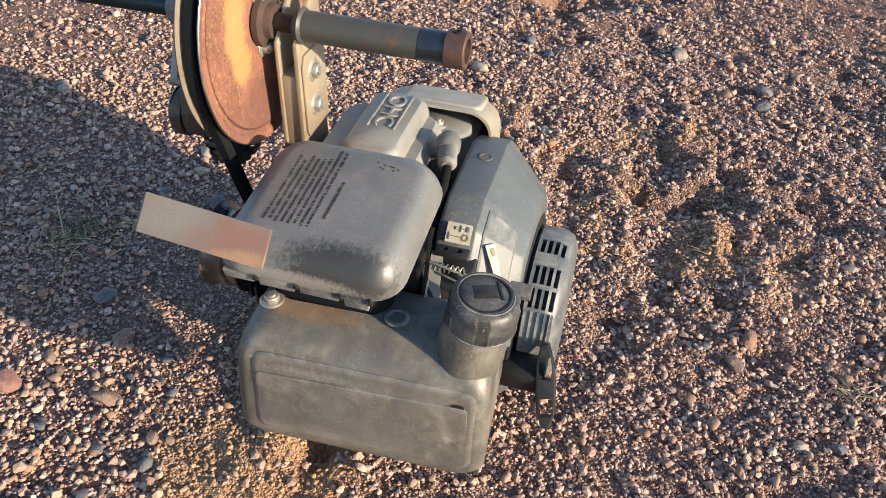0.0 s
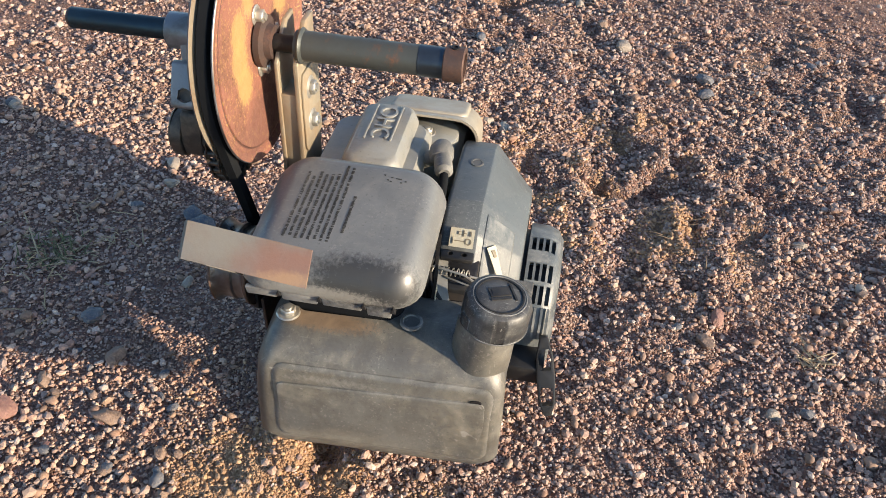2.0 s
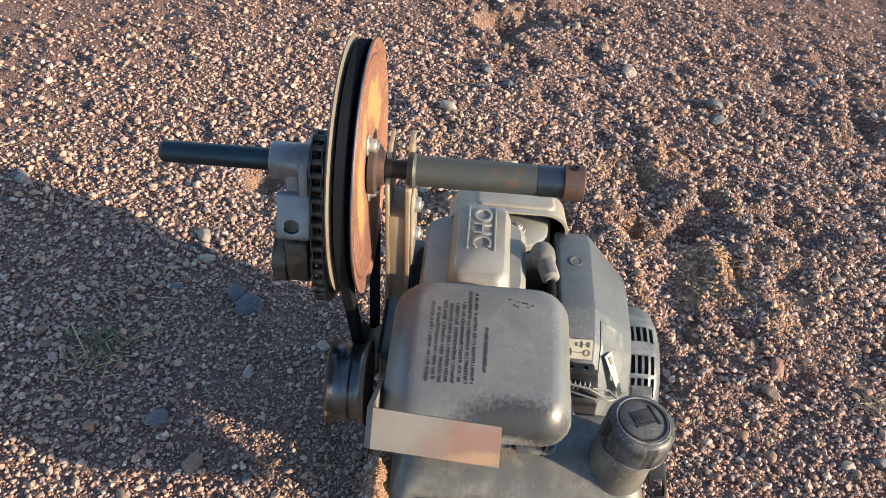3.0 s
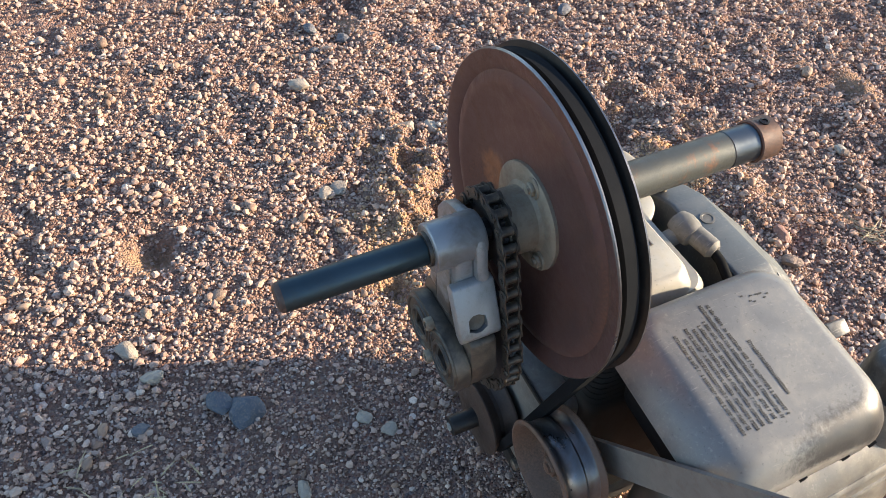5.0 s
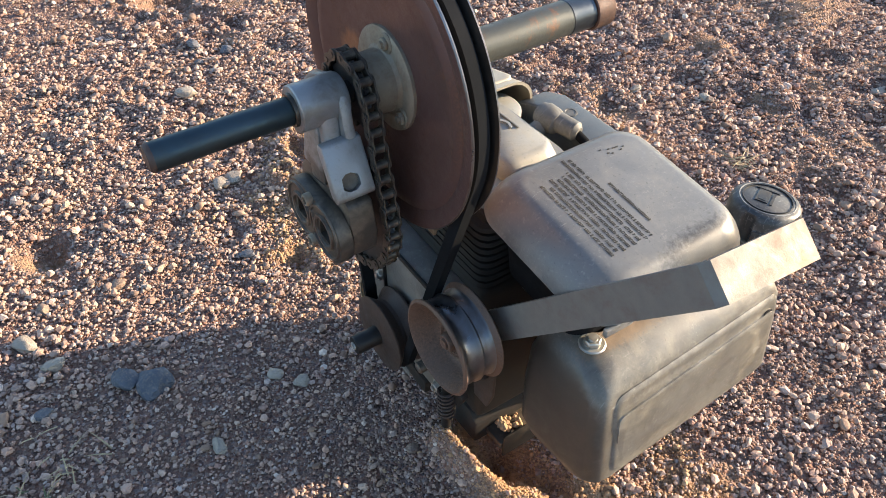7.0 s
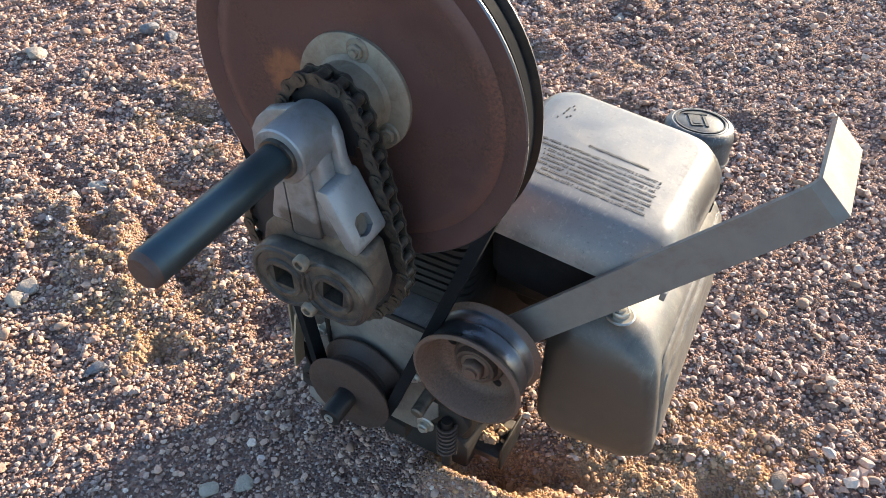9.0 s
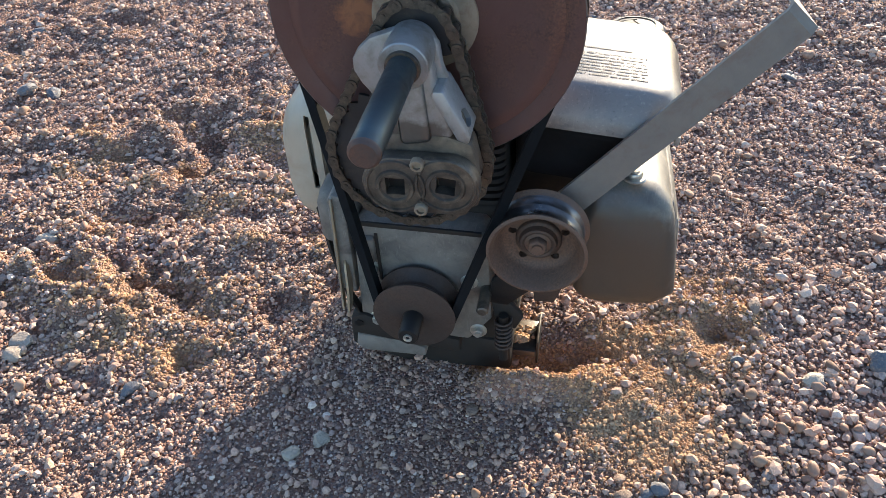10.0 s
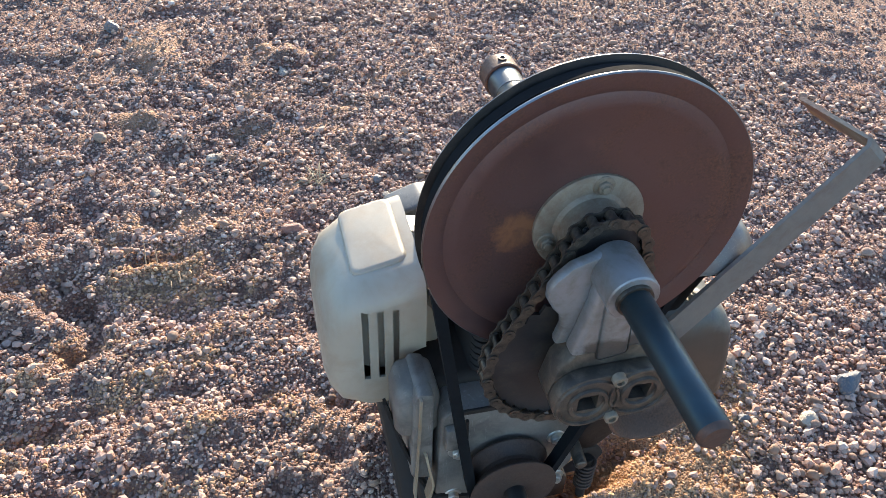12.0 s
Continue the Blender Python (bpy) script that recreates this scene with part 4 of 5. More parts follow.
def build_chain():
    top, low = (0.0, 0.466), (-0.013, 0.361)
    sprocket("small_sprocket", top, 0.026, 14, -0.0405, -0.0375)
    sprocket("large_sprocket", low, 0.0630, 32, -0.0405, -0.0375)
    loop = tangent_loop([(*low, 0.0655), (*top, 0.0285)], 0.003)
    _, length = evenly(loop, 10)
    count = 2 * int(length / 0.0127 / 2)
    joints, _ = evenly(loop, count)
    chain = part("chain", lathe([(0.0038, -0.0435), (0.0038, -0.0345)], 10, joints[0]), chain_iron, machine, "greasy black roller chain")
    pin = part("roller", lathe([(0.0022, -0.0462), (0.0022, -0.0445), (0.0038, -0.0435), (0.0038, -0.0345), (0.0022, -0.0335), (0.0022, -0.0318)], 10, (0, 0)), chain_iron, chain)
    outline = []
    for cx, a0 in ((0.00635, -90), (-0.00635, 90)):
        outline += [(cx + 0.0047 * math.cos(radians(a0 + 180 * i / 6)), 0.0047 * math.sin(radians(a0 + 180 * i / 6))) for i in range(7)]
        outline.append((0, 0.0032 if cx > 0 else -0.0032))
    outer = part("link_plate", prism(outline, -0.0456, -0.0444), chain_iron, chain)
    first = True
    for i, (x, z) in enumerate(joints):
        m = pose(x, 0, z)
        if first:
            pin.matrix_basis = m
        else:
            shared(pin, m, chain)
        nx, nz = joints[(i + 1) % count]
        turn = -math.degrees(math.atan2(nz - z, nx - x))
        for y in ((0.0, 0.0123) if i % 2 else (0.0014, 0.0109)):
            mm = pose((x + nx) / 2, y, (z + nz) / 2, 0, turn, 0)
            if first:
                outer.matrix_basis, first = mm, False
            else:
                shared(outer, mm, chain)


build_chain()


def build_belt_drive():
    crank = (-0.030, 0.148)
    p = part("crank_pulley", lathe([(0.012, -0.018), (0.041, -0.0165), (0.0425, -0.0160), (0.0425, -0.0145), (0.0335, -0.004), (0.0335, 0.000), (0.0425, 0.0105), (0.0425, 0.0125), (0.012, 0.0135)], 56, crank), crank_rust, machine, "small rusty grooved pulley on the crankshaft")
    part("crank_stub", lathe([(0.0055, -0.046), (0.0095, -0.0455), (0.0105, -0.044), (0.0105, -0.016)], 24, crank), black_iron, p)
    part("stub_bolt", lathe([(0.0022, -0.046), (0.0022, -0.0470), (0.0045, -0.0475), (0.0045, -0.046)], 16, crank, True), steel_bolt, p)
    idl = (0.092, 0.250)
    iy = -0.012
    w = part("idler_pulley", lathe([(r, y + iy) for r, y in [(0.008, 0.0130), (0.027, 0.0130), (0.0325, 0.0115), (0.0362, 0.0070), (0.0400, -0.0095), (0.0430, -0.0134), (0.0450, -0.0130), (0.0460, -0.0118), (0.0455, -0.0100), (0.0425, -0.0070), (0.0408, -0.0030), (0.0406, 0.0060), (0.0420, 0.0078), (0.0420, 0.0098),
                                     (0.0402, 0.0118), (0.0400, 0.0190), (0.0420, 0.0222), (0.0452, 0.0248), (0.0460, 0.0262), (0.0452, 0.0275), (0.040, 0.0265), (0.008, 0.022)]], 72, idl), [idler_rust, rim_steel], machine, "rusted flat idler wheel with a polished tread")
    for f in w.data.polygons:
        r = math.hypot(f.center.x - idl[0], f.center.z - idl[1])
        n = f.normal
        out = n.x * (f.center.x - idl[0]) + n.z * (f.center.z - idl[1])
        if -0.0105 < f.center.y - iy < 0.0235 and 0.037 < r < 0.0458 and out > 0.004:
            f.material_index = 1
    holes = None
    for i in range(5):
        a = radians(20 + 72 * i)
        holes = lathe([(0.0040, -0.03), (0.0040, 0.008)], 14, (idl[0] + 0.0255 * math.cos(a), idl[1] + 0.0255 * math.sin(a)), bm=holes)
    cut(w, holes)
    part("hub_ring", lathe([(0.0125, 0.0012), (0.0125, -0.0088), (0.0145, -0.0098), (0.0165, -0.0090), (0.0180, -0.0040), (0.0200, -0.0034), (0.0212, -0.0022), (0.0216, 0.0012)], 40, idl, True), hub_rust, w)
    bolt((idl[0], -0.0072, idl[1]), (0, -1, 0), 0.0095, 0.008, True, "bolt", w, idler_rust)
    # the belt: round the crank pulley, past the idler, over the large pulley
    loop = tangent_loop([(*crank, 0.0385), (AX, AZ, 0.1150)], 0.006)
    part("drive_belt", sweep([(x, -0.002, z) for x, z in loop], [(-0.0045, -0.0045), (-0.0045, 0.0045), (0.0045, 0.0065), (0.0045, -0.0065)], True), rubber, machine, "dusty black rubber drive belt")
    # tension lever: a bent flat bar
    a, b = Vector((0.0935, 0.0300, 0.2450)), Vector((0.2850, 0.0465, 0.4505))
    along = (b - a).normalized()
    up = Vector((0, 1, 0)).cross(along).normalized()
    up = -up if up.z < 0 else up
    half = 0.0145
    bm = bmesh.new()
    side = along.cross(up)
    end = Vector((0.283, 0.1425, 0.4375))
    rows = []
    for c, s in ((a - along * 0.012, side), (a + along * 0.2, side), (b - along * 0.004, side), (b + along * 0.001 + Vector((0, 0.004, 0)), (side + along).normalized()), (end, (end - b).normalized().cross(up))):
        s = s.normalized() * 0.0021
        s = s if s.dot(Vector((0.7, -1, 0.7))) > 0 else -s
        rows.append([bm.verts.new(c + up * half + s), bm.verts.new(c - up * half + s), bm.verts.new(c - up * half - s), bm.verts.new(c + up * half - s)])
    for p0, p1 in zip(rows, rows[1:]):
        for i in range(4):
            bm.faces.new((p0[i], p0[(i + 1) % 4], p1[(i + 1) % 4], p1[i]))
    bm.faces.new(rows[0])
    bm.faces.new(rows[-1])
    part("tension_lever", bm, strap_steel, machine, "bent flat steel tension lever with rusty end", 30)


build_belt_drive()


def build_air_box():
    m = pose(0.127, 0.132, 0.377, 0, 6.0, 0)
    body = moved(shell([(-0.037, -0.077, 0.086, -0.090, 0.080, 0.030), (-0.032, -0.078, 0.088, -0.091, 0.081, 0.030), (-0.021, -0.075, 0.086, -0.088, 0.079, 0.030),
                        (-0.012, -0.071, 0.081, -0.082, 0.075, 0.028), (-0.005, -0.066, 0.075, -0.075, 0.070, 0.025), (-0.0015, -0.061, 0.069, -0.069, 0.065, 0.021), (0.0, -0.055, 0.062, -0.062, 0.059, 0.018)]), m)
    box = part("air_cleaner_cover", body, plastic_box, machine, "sun-bleached grey plastic air cleaner cover")
    # Near-black rubber colour puts the deep shade under the box into this case.
    part("lower_case", moved(shell([(-0.105, -0.055, 0.050, -0.065, 0.055, 0.020), (-0.052, -0.060, 0.060, -0.075, 0.065, 0.026), (-0.046, -0.070, 0.072, -0.082, 0.072, 0.028), (-0.0375, -0.072, 0.078, -0.084, 0.075, 0.028)]), m), rubber, machine, "lower air cleaner case, blacked out as the shaded gap")
    # a straight skirt under the front edge, broken by narrow notches
    for y0, y1, low in ((-0.080, -0.0500, 0.0440), (-0.0465, -0.0120, 0.0455), (-0.0085, 0.0290, 0.0450), (0.0325, 0.0560, 0.0490)):
        part("lip", moved(prism([(y0, -0.0350), (y1, -0.0350), (y1 - 0.001, -low), (y0 + 0.001, -low)], -0.0868, -0.0825, 0.0008), m @ pose(0, 0, 0, 0, 0, 90)), plastic_box, box)
    # Black wedges fill the notches and stand in for their shade.
    for y in (-0.0483, -0.0103, 0.0307, 0.0575):
        part("notch", moved(prism([(y - 0.0024, -0.0385), (y + 0.0024, -0.0385), (y + 0.0006, -0.0310)], -0.0892, -0.0840, 0), m @ pose(0, 0, 0, 0, 0, 90)), plastic_black, box)
    # printing that cannot be read: rows of small raised bars
    rng = random.Random(11)
    bm = bmesh.new()

    def stroke(x0, x1, y0, y1):
        v = [bm.verts.new((x, y, z)) for z in (-0.0003, 0.0005) for x, y in ((x0, y0), (x1, y0), (x1, y1), (x0, y1))]
        bm.faces.new(v[4:])
        for i in range(4):
            bm.faces.new((v[i], v[(i + 1) % 4], v[4 + (i + 1) % 4], v[4 + i]))

    for row in range(9):
        y = -0.053 + row * 0.0058 + (0.005 if row == 8 else 0)
        x, stop = -0.040 + (0.0 if row < 6 else -0.013) + 0.006 * rng.random(), 0.050
        if row == 8:
            x, stop = -0.012, 0.036
        while x < stop:
            if rng.random() < 0.15:
                x += 0.0013
                continue
            w, h = rng.uniform(0.0009, 0.0013), rng.uniform(0.0022, 0.0030)
            kind = rng.randrange(4)
            stroke(x, x + 0.00042, y, y + h)
            if kind > 0:
                stroke(x + w - 0.0004, x + w, y, y + h * rng.uniform(0.6, 1))
            if kind != 1:
                stroke(x + 0.0003, x + w, y + h * 0.8, y + h)
            if kind == 2:
                stroke(x + 0.0003, x + w, y, y + h * 0.2)
            x += w + 0.00055
    part("printed_text", moved(bm, m), bar_ink, box, "rows of raised unreadable lettering")
    bm = bmesh.new()
    for i in range(9):
        x, y = -0.045 + rng.uniform(-0.006, 0.006), 0.03 + rng.uniform(-0.012, 0.012)
        block(x, x + 0.0012, y, y + 0.002, -0.0004, 0.0005, 0, bm)
    part("mould_mark", moved(bm, m), bar_ink, box)


build_air_box()


def build_tank():
    m = pose(0.175, 0.170, 0.0, 0, 0, 2.5)
    body = moved(shell([(0.118, -0.040, 0.020, -0.100, 0.105, 0.020), (0.123, -0.050, 0.036, -0.113, 0.119, 0.028), (0.132, -0.055, 0.046, -0.120, 0.126, 0.026), (0.144, -0.056, 0.0495, -0.122, 0.127, 0.015), (0.200, -0.056, 0.0435, -0.122, 0.127, 0.014), (0.236, -0.056, 0.0385, -0.119, 0.126, 0.015),
                        (0.250, -0.055, 0.034, -0.115, 0.123, 0.022), (0.261, -0.053, 0.022, -0.109, 0.117, 0.022), (0.268, -0.050, 0.008, -0.102, 0.108, 0.020), (0.272, -0.046, -0.004, -0.094, 0.096, 0.016), (0.2728, -0.044, -0.007, -0.086, 0.012, 0.010), (0.225, -0.042, -0.009, -0.084, 0.010, 0.009)]), m)
    back = m.inverted()
    for v in body.verts:
        p = back @ v.co
        if p.z < 0.15:
            v.co.z += (0.197 - p.z) * 0.9 * smooth(-0.085, 0.0, p.y) * smooth(0.034, -0.035, p.x)
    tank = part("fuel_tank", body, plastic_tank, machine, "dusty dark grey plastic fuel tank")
    # two low steps on the front: a wide panel and the lower one on it, with a slanting top edge
    lean = m @ Matrix.Translation((0.0420, 0.0075, 0.1925)) @ pose(0, 0, 0, 0, 83.5, 0)
    part("front_panel", moved(shell([(-0.004, -0.051, 0.049, -0.110, 0.109, 0.014), (0.0012, -0.0505, 0.0485, -0.1095, 0.1085, 0.0138), (0.0034, -0.0475, 0.046, -0.1065, 0.1055, 0.012), (0.0040, -0.044, 0.043, -0.103, 0.102, 0.010)]), lean), plastic_tank, tank)
    low = moved(shell([(0.0, -0.032, 0.046, -0.104, 0.102, 0.007), (0.0048, -0.0315, 0.0455, -0.1035, 0.1015, 0.0068), (0.0062, -0.0290, 0.041, -0.097, 0.095, 0.006)]), lean @ pose(0, 0, -0.0006, 0, 2.6, 1.6))
    part("lower_panel", low, plastic_tank, tank)
    part("drain_mark", moved(lathe([(0.0042, 0.0), (0.0042, 0.0012), (0.001, 0.0012)], 14), lean @ pose(-0.0345, 0.092, 0.0040, 90, 0, 0) @ Matrix.Diagonal((0.6, 1, 1.4, 1))), plastic_black, tank)
    # filler neck and cap
    neck = Vector((0.172, 0.268, 0.255))
    tilt = pose(neck.x, neck.y, neck.z, 84, 0, 0)
    bm = moved(lathe([(0.031, -0.075), (0.0305, -0.030), (0.030, 0.0), (0.0292, 0.018), (0.0288, 0.048)], 40), tilt)
    part("filler_neck", bm, plastic_tank, tank)
    cap_m = pose(0.170, 0.277, 0.298, 84, 0, 0)
    bm = bmesh.new()
    prof = [(0.0300, 0.0), (0.0320, 0.002), (0.0322, 0.026), (0.0300, 0.0315), (0.0265, 0.034)]
    rows = []
    for r, y in prof:
        row = []
        for i in range(96):
            a = 2 * math.pi * i / 96
            q = r - (0.0016 if (i % 24 > 18 and 0.001 < y < 0.028) else 0)
            row.append(bm.verts.new((q * math.cos(a), y, q * math.sin(a))))
        rows.append(row)
    for p0, p1 in zip(rows, rows[1:]):
        for i in range(96):
            bm.faces.new((p0[i], p0[(i + 1) % 96], p1[(i + 1) % 96], p1[i]))
    bm.faces.new(rows[0])
    bm.faces.new(rows[-1])
    cap = part("fuel_cap", moved(bm, cap_m), plastic_cap, tank, "black plastic fuel cap with a raised fuel-pump sign")
    bm = lathe([(0.0228, 0.0338), (0.0228, 0.0350), (0.0214, 0.0350), (0.0214, 0.0338)], 48, closed=True)
    bm = block(-0.010, 0.001, 0.0338, 0.0350, -0.011, 0.009, 0, bm)
    bm = block(-0.0075, -0.0015, 0.0349, 0.0354, 0.001, 0.0065, 0, bm)
    bm = block(0.003, 0.0055, 0.0338, 0.0350, -0.010, 0.010, 0, bm)
    bm = block(-0.013, 0.008, 0.0338, 0.0350, -0.0145, -0.0125, 0, bm)
    part("pump_sign", moved(bm, cap_m @ pose(0, 0, 0, 0, 25, 0)), plastic_black, cap)
    part("worn_ring", moved(lathe([(0.0258, 0.0336), (0.0254, 0.0344), (0.0246, 0.0344), (0.0242, 0.0336)], 48, closed=True), cap_m), plastic_grey, cap)
    part("worn_rim", moved(lathe([(0.0323, 0.0008), (0.0328, 0.0014), (0.0328, 0.0024), (0.0323, 0.0030)], 64, closed=True), cap_m), plastic_grey, cap)
    part("cap_tab", moved(block(-0.007, 0.007, 0.004, 0.018, 0.0310, 0.0335, 0.002), cap_m @ pose(0, 0, 0, 0, 35, 0)), plastic_cap, cap)
    # bolts on top
    bolt((0.176, 0.077, 0.272), (0, 0, 1), 0.008, 0.006, True, "bolt", tank)
    part("rubber_grommet", moved(lathe([(0.0115, 0.0), (0.0112, 0.002), (0.0085, 0.003), (0.0075, 0.0015), (0.003, 0.0015)], 28), pose(0.166, 0.198, 0.2735, 90, 0, 0)), plastic_grey, tank)
    return tank


build_tank()


def build_engine():
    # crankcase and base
    case = part("crankcase", block(-0.105, 0.060, 0.050, 0.215, 0.045, 0.245, 0.010, segments=3), engine_dirty_shaded, machine, "cast alloy crankcase, dirt and shade both in its near-black colour")
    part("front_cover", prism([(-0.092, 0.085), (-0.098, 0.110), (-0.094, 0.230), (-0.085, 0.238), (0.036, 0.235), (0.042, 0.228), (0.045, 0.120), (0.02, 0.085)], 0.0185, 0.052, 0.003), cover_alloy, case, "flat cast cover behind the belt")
    part("base", prism([(-0.125, 0.028), (-0.125, 0.060), (-0.110, 0.072), (0.050, 0.056), (0.062, 0.044), (0.062, 0.010), (-0.06, 0.006)], 0.046, 0.215, 0.004), engine_dirty_shaded, case)
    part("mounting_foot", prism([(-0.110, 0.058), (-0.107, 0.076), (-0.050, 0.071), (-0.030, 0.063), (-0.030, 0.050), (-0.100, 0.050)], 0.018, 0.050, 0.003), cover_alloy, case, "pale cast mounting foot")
    part("foot_rib", prism([(-0.112, 0.082), (-0.110, 0.106), (-0.095, 0.112), (-0.040, 0.094), (0.010, 0.086), (0.010, 0.066), (-0.05, 0.074)], 0.014, 0.048, 0.003), engine_dirty_shaded, case)
    part("bolt_hole", lathe([(0.0045, 0.0128), (0.0045, 0.0145), (0.001, 0.0145)], 16, (-0.101, 0.099)), black_iron, case)
    part("side_plate", prism([(-0.121, 0.140), (-0.119, 0.256), (-0.114, 0.266), (-0.100, 0.262), (-0.100, 0.135)], 0.022, 0.075, 0.004), cover_alloy, case, "dusty pale side bracket")
    part("linkage_cover", shell([(0.200, -0.132, -0.094, 0.030, 0.074, 0.010), (0.206, -0.134, -0.092, 0.027, 0.075, 0.012), (0.246, -0.134, -0.092, 0.027, 0.075, 0.012), (0.258, -0.130, -0.095, 0.032, 0.074, 0.010), (0.262, -0.124, -0.100, 0.038, 0.070, 0.008)]), cover_alloy, case, "rounded dusty cast linkage cover")
    part("edge_strip", sweep([(-0.113, 0.0225, 0.262), (-0.114, 0.0220, 0.220), (-0.116, 0.0218, 0.170), (-0.118, 0.0218, 0.112)], [(-0.0010, -0.004), (0.0010, -0.004), (0.0010, 0.004), (-0.0010, 0.004)]), steel_plate, case, "thin upright steel strip")
    part("tie_arm", sweep([(-0.140, 0.055, 0.225), (-0.128, 0.040, 0.180), (-0.112, 0.026, 0.135), (-0.098, 0.022, 0.105)], [(-0.0015, -0.005), (0.0015, -0.005), (0.0015, 0.005), (-0.0015, 0.005)]), black_iron, case)
    part("bent_bracket", sweep([(-0.108, 0.012, 0.120), (-0.104, 0.010, 0.150), (-0.107, 0.022, 0.175), (-0.112, 0.05, 0.185)], [(-0.0012, -0.007), (0.0012, -0.007), (0.0012, 0.007), (-0.0012, 0.007)]), steel_plate, case)
    # spring, stud and bracket below the idler
    coil = [(0.058 + 0.0085 * math.cos(i * 0.6), 0.010 + 0.0085 * math.sin(i * 0.6), 0.088 + i * 0.00056) for i in range(75)]
    part("spring", sweep(coil, disc_section(0.0015, 6), up=(0, 0, 1)), crank_rust, machine, "small rusty coil spring")
    part("spring_rod", rod((0.058, 0.010, 0.070), (0.058, 0.010, 0.135), 0.005), black_iron, machine)
    part("stud", rod((0.039, -0.012, 0.158), (0.040, 0.030, 0.163), 0.0062, 18, 0.0015), greasy_steel, machine)
    part("idler_bracket", prism([(0.042, 0.150), (0.046, 0.180), (0.075, 0.215), (0.115, 0.225), (0.116, 0.205), (0.088, 0.175), (0.062, 0.148)], 0.012, 0.018, 0.001), black_iron, machine, "rusty bracket below the idler wheel")
    part("rusty_plate", prism([(0.084, 0.205), (0.118, 0.222), (0.116, 0.170), (0.108, 0.148), (0.088, 0.148), (0.086, 0.170)], 0.022, 0.0255, 0.0008), hub_rust, machine, "rusty upright plate behind the idler wheel")
    part("brace", prism([(0.044, 0.150), (0.062, 0.150), (0.078, 0.128), (0.070, 0.110), (0.050, 0.112)], 0.016, 0.024, 0.0015), engine_dirty_shaded, machine)
    part("foot_flange", block(0.056, 0.0885, 0.062, 0.113, 0.018, 0.027, 0.0012), greasy_steel, case, "sandy steel flange at the engine's foot")
    part("flange_lip", block(0.0888, 0.0915, 0.064, 0.113, 0.006, 0.040, 0.0008), black_iron, case)
    rng = random.Random(31)
    bm = bmesh.new()
    for _ in range(46):
        q = bmesh.new()
        bmesh.ops.create_icosphere(q, subdivisions=1, radius=rng.uniform(0.0016, 0.0048))
        for v in q.verts:
            v.co *= rng.uniform(0.75, 1.2)
        join(bm, moved(q, Matrix.Translation((0.070 + rng.gauss(0, 0.007), 0.074 + abs(rng.gauss(0, 0.010)), 0.0285 + rng.uniform(0, 0.003)))))
    tagged(part("sand_crumbs", bm, clod_mat, smooth=20), "damp orange sand crumbs lying on the engine's foot", "sand", kind="stuff")
    for x, z in ((-0.078, 0.178), (0.022, 0.170), (-0.080, 0.105), (0.03, 0.10)):
        bolt((x, 0.0185, z), (0, -1, 0), 0.0062, 0.006, True, "bolt", case)
    part("cover_edge", prism([(-0.085, 0.2345), (0.036, 0.2315), (0.036, 0.2365), (-0.085, 0.2395)], 0.0160, 0.0190, 0.0006), engine_dirty_shaded, case, "thin dark strip along the cover's top edge")
    part("cover_rib", prism([(-0.071, 0.165), (-0.068, 0.165), (-0.069, 0.225), (-0.072, 0.225)], 0.0150, 0.0190, 0.0006), engine_dirty_shaded, case)
    part("boss", block(-0.092, -0.072, 0.010, 0.022, 0.190, 0.222, 0.004), cover_alloy, case)
    # carburettor below the air box, unseen itself, added to keep sun out of the gap
    carb = part("carburettor", block(0.062, 0.112, 0.108, 0.150, 0.228, 0.292, 0.004), engine_dirty_shaded, machine, "dark carburettor block added below the air box")
    part("float_bowl", moved(lathe([(0.004, 0.0), (0.017, 0.001), (0.020, 0.005), (0.020, 0.026), (0.010, 0.028)], 28), pose(0.087, 0.129, 0.204, 90, 0, 0)), engine_dirty_shaded, carb)
    part("inlet_pipe", rod((0.050, 0.128, 0.262), (0.064, 0.128, 0.262), 0.016, 24, 0.001), engine_dirty_shaded, carb)
    # cylinder with fins, coloured near black for the shadow they stand in
    cyl = part("cylinder", block(-0.045, 0.045, 0.06, 0.155, 0.24, 0.325, 0.004), engine_dirty_shaded, machine, "finned alloy cylinder")
    fin = part("fin", shell([(0.0, -0.058, 0.056, 0.050, 0.168, 0.014), (0.0032, -0.056, 0.054, 0.052, 0.166, 0.013)], None, 3), engine_dirty_shaded, cyl)
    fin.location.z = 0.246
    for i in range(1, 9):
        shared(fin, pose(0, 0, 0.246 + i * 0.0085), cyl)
    # head and valve cover
    part("cylinder_head", shell([(0.322, -0.085, 0.040, 0.060, 0.172, 0.020), (0.334, -0.086, 0.040, 0.060, 0.172, 0.022), (0.342, -0.080, 0.036, 0.064, 0.166, 0.020)]), cast_alloy, machine)
    cover = part("valve_cover", shell([(0.322, -0.096, 0.040, 0.088, 0.156, 0.018), (0.346, -0.094, 0.038, 0.089, 0.154, 0.018), (0.356, -0.090, 0.030, 0.092, 0.151, 0.016), (0.360, -0.084, 0.024, 0.096, 0.147, 0.013)]), cast_alloy, machine, "dusty pale alloy valve cover with raised letters")
    for y in (0.107, 0.136):
        part("raised_bar", block(-0.080, -0.010, y - 0.0012, y + 0.0012, 0.3595, 0.3618, 0.0006), cast_alloy, cover)
    t = bpy.data.curves.new("lettering", "FONT")
    t.body, t.size, t.extrude, t.align_x, t.align_y = "OHC", 0.029, 0.001, "CENTER", "CENTER"
    tmp = new("tmp_text", t)
    bpy.context.view_layer.update()
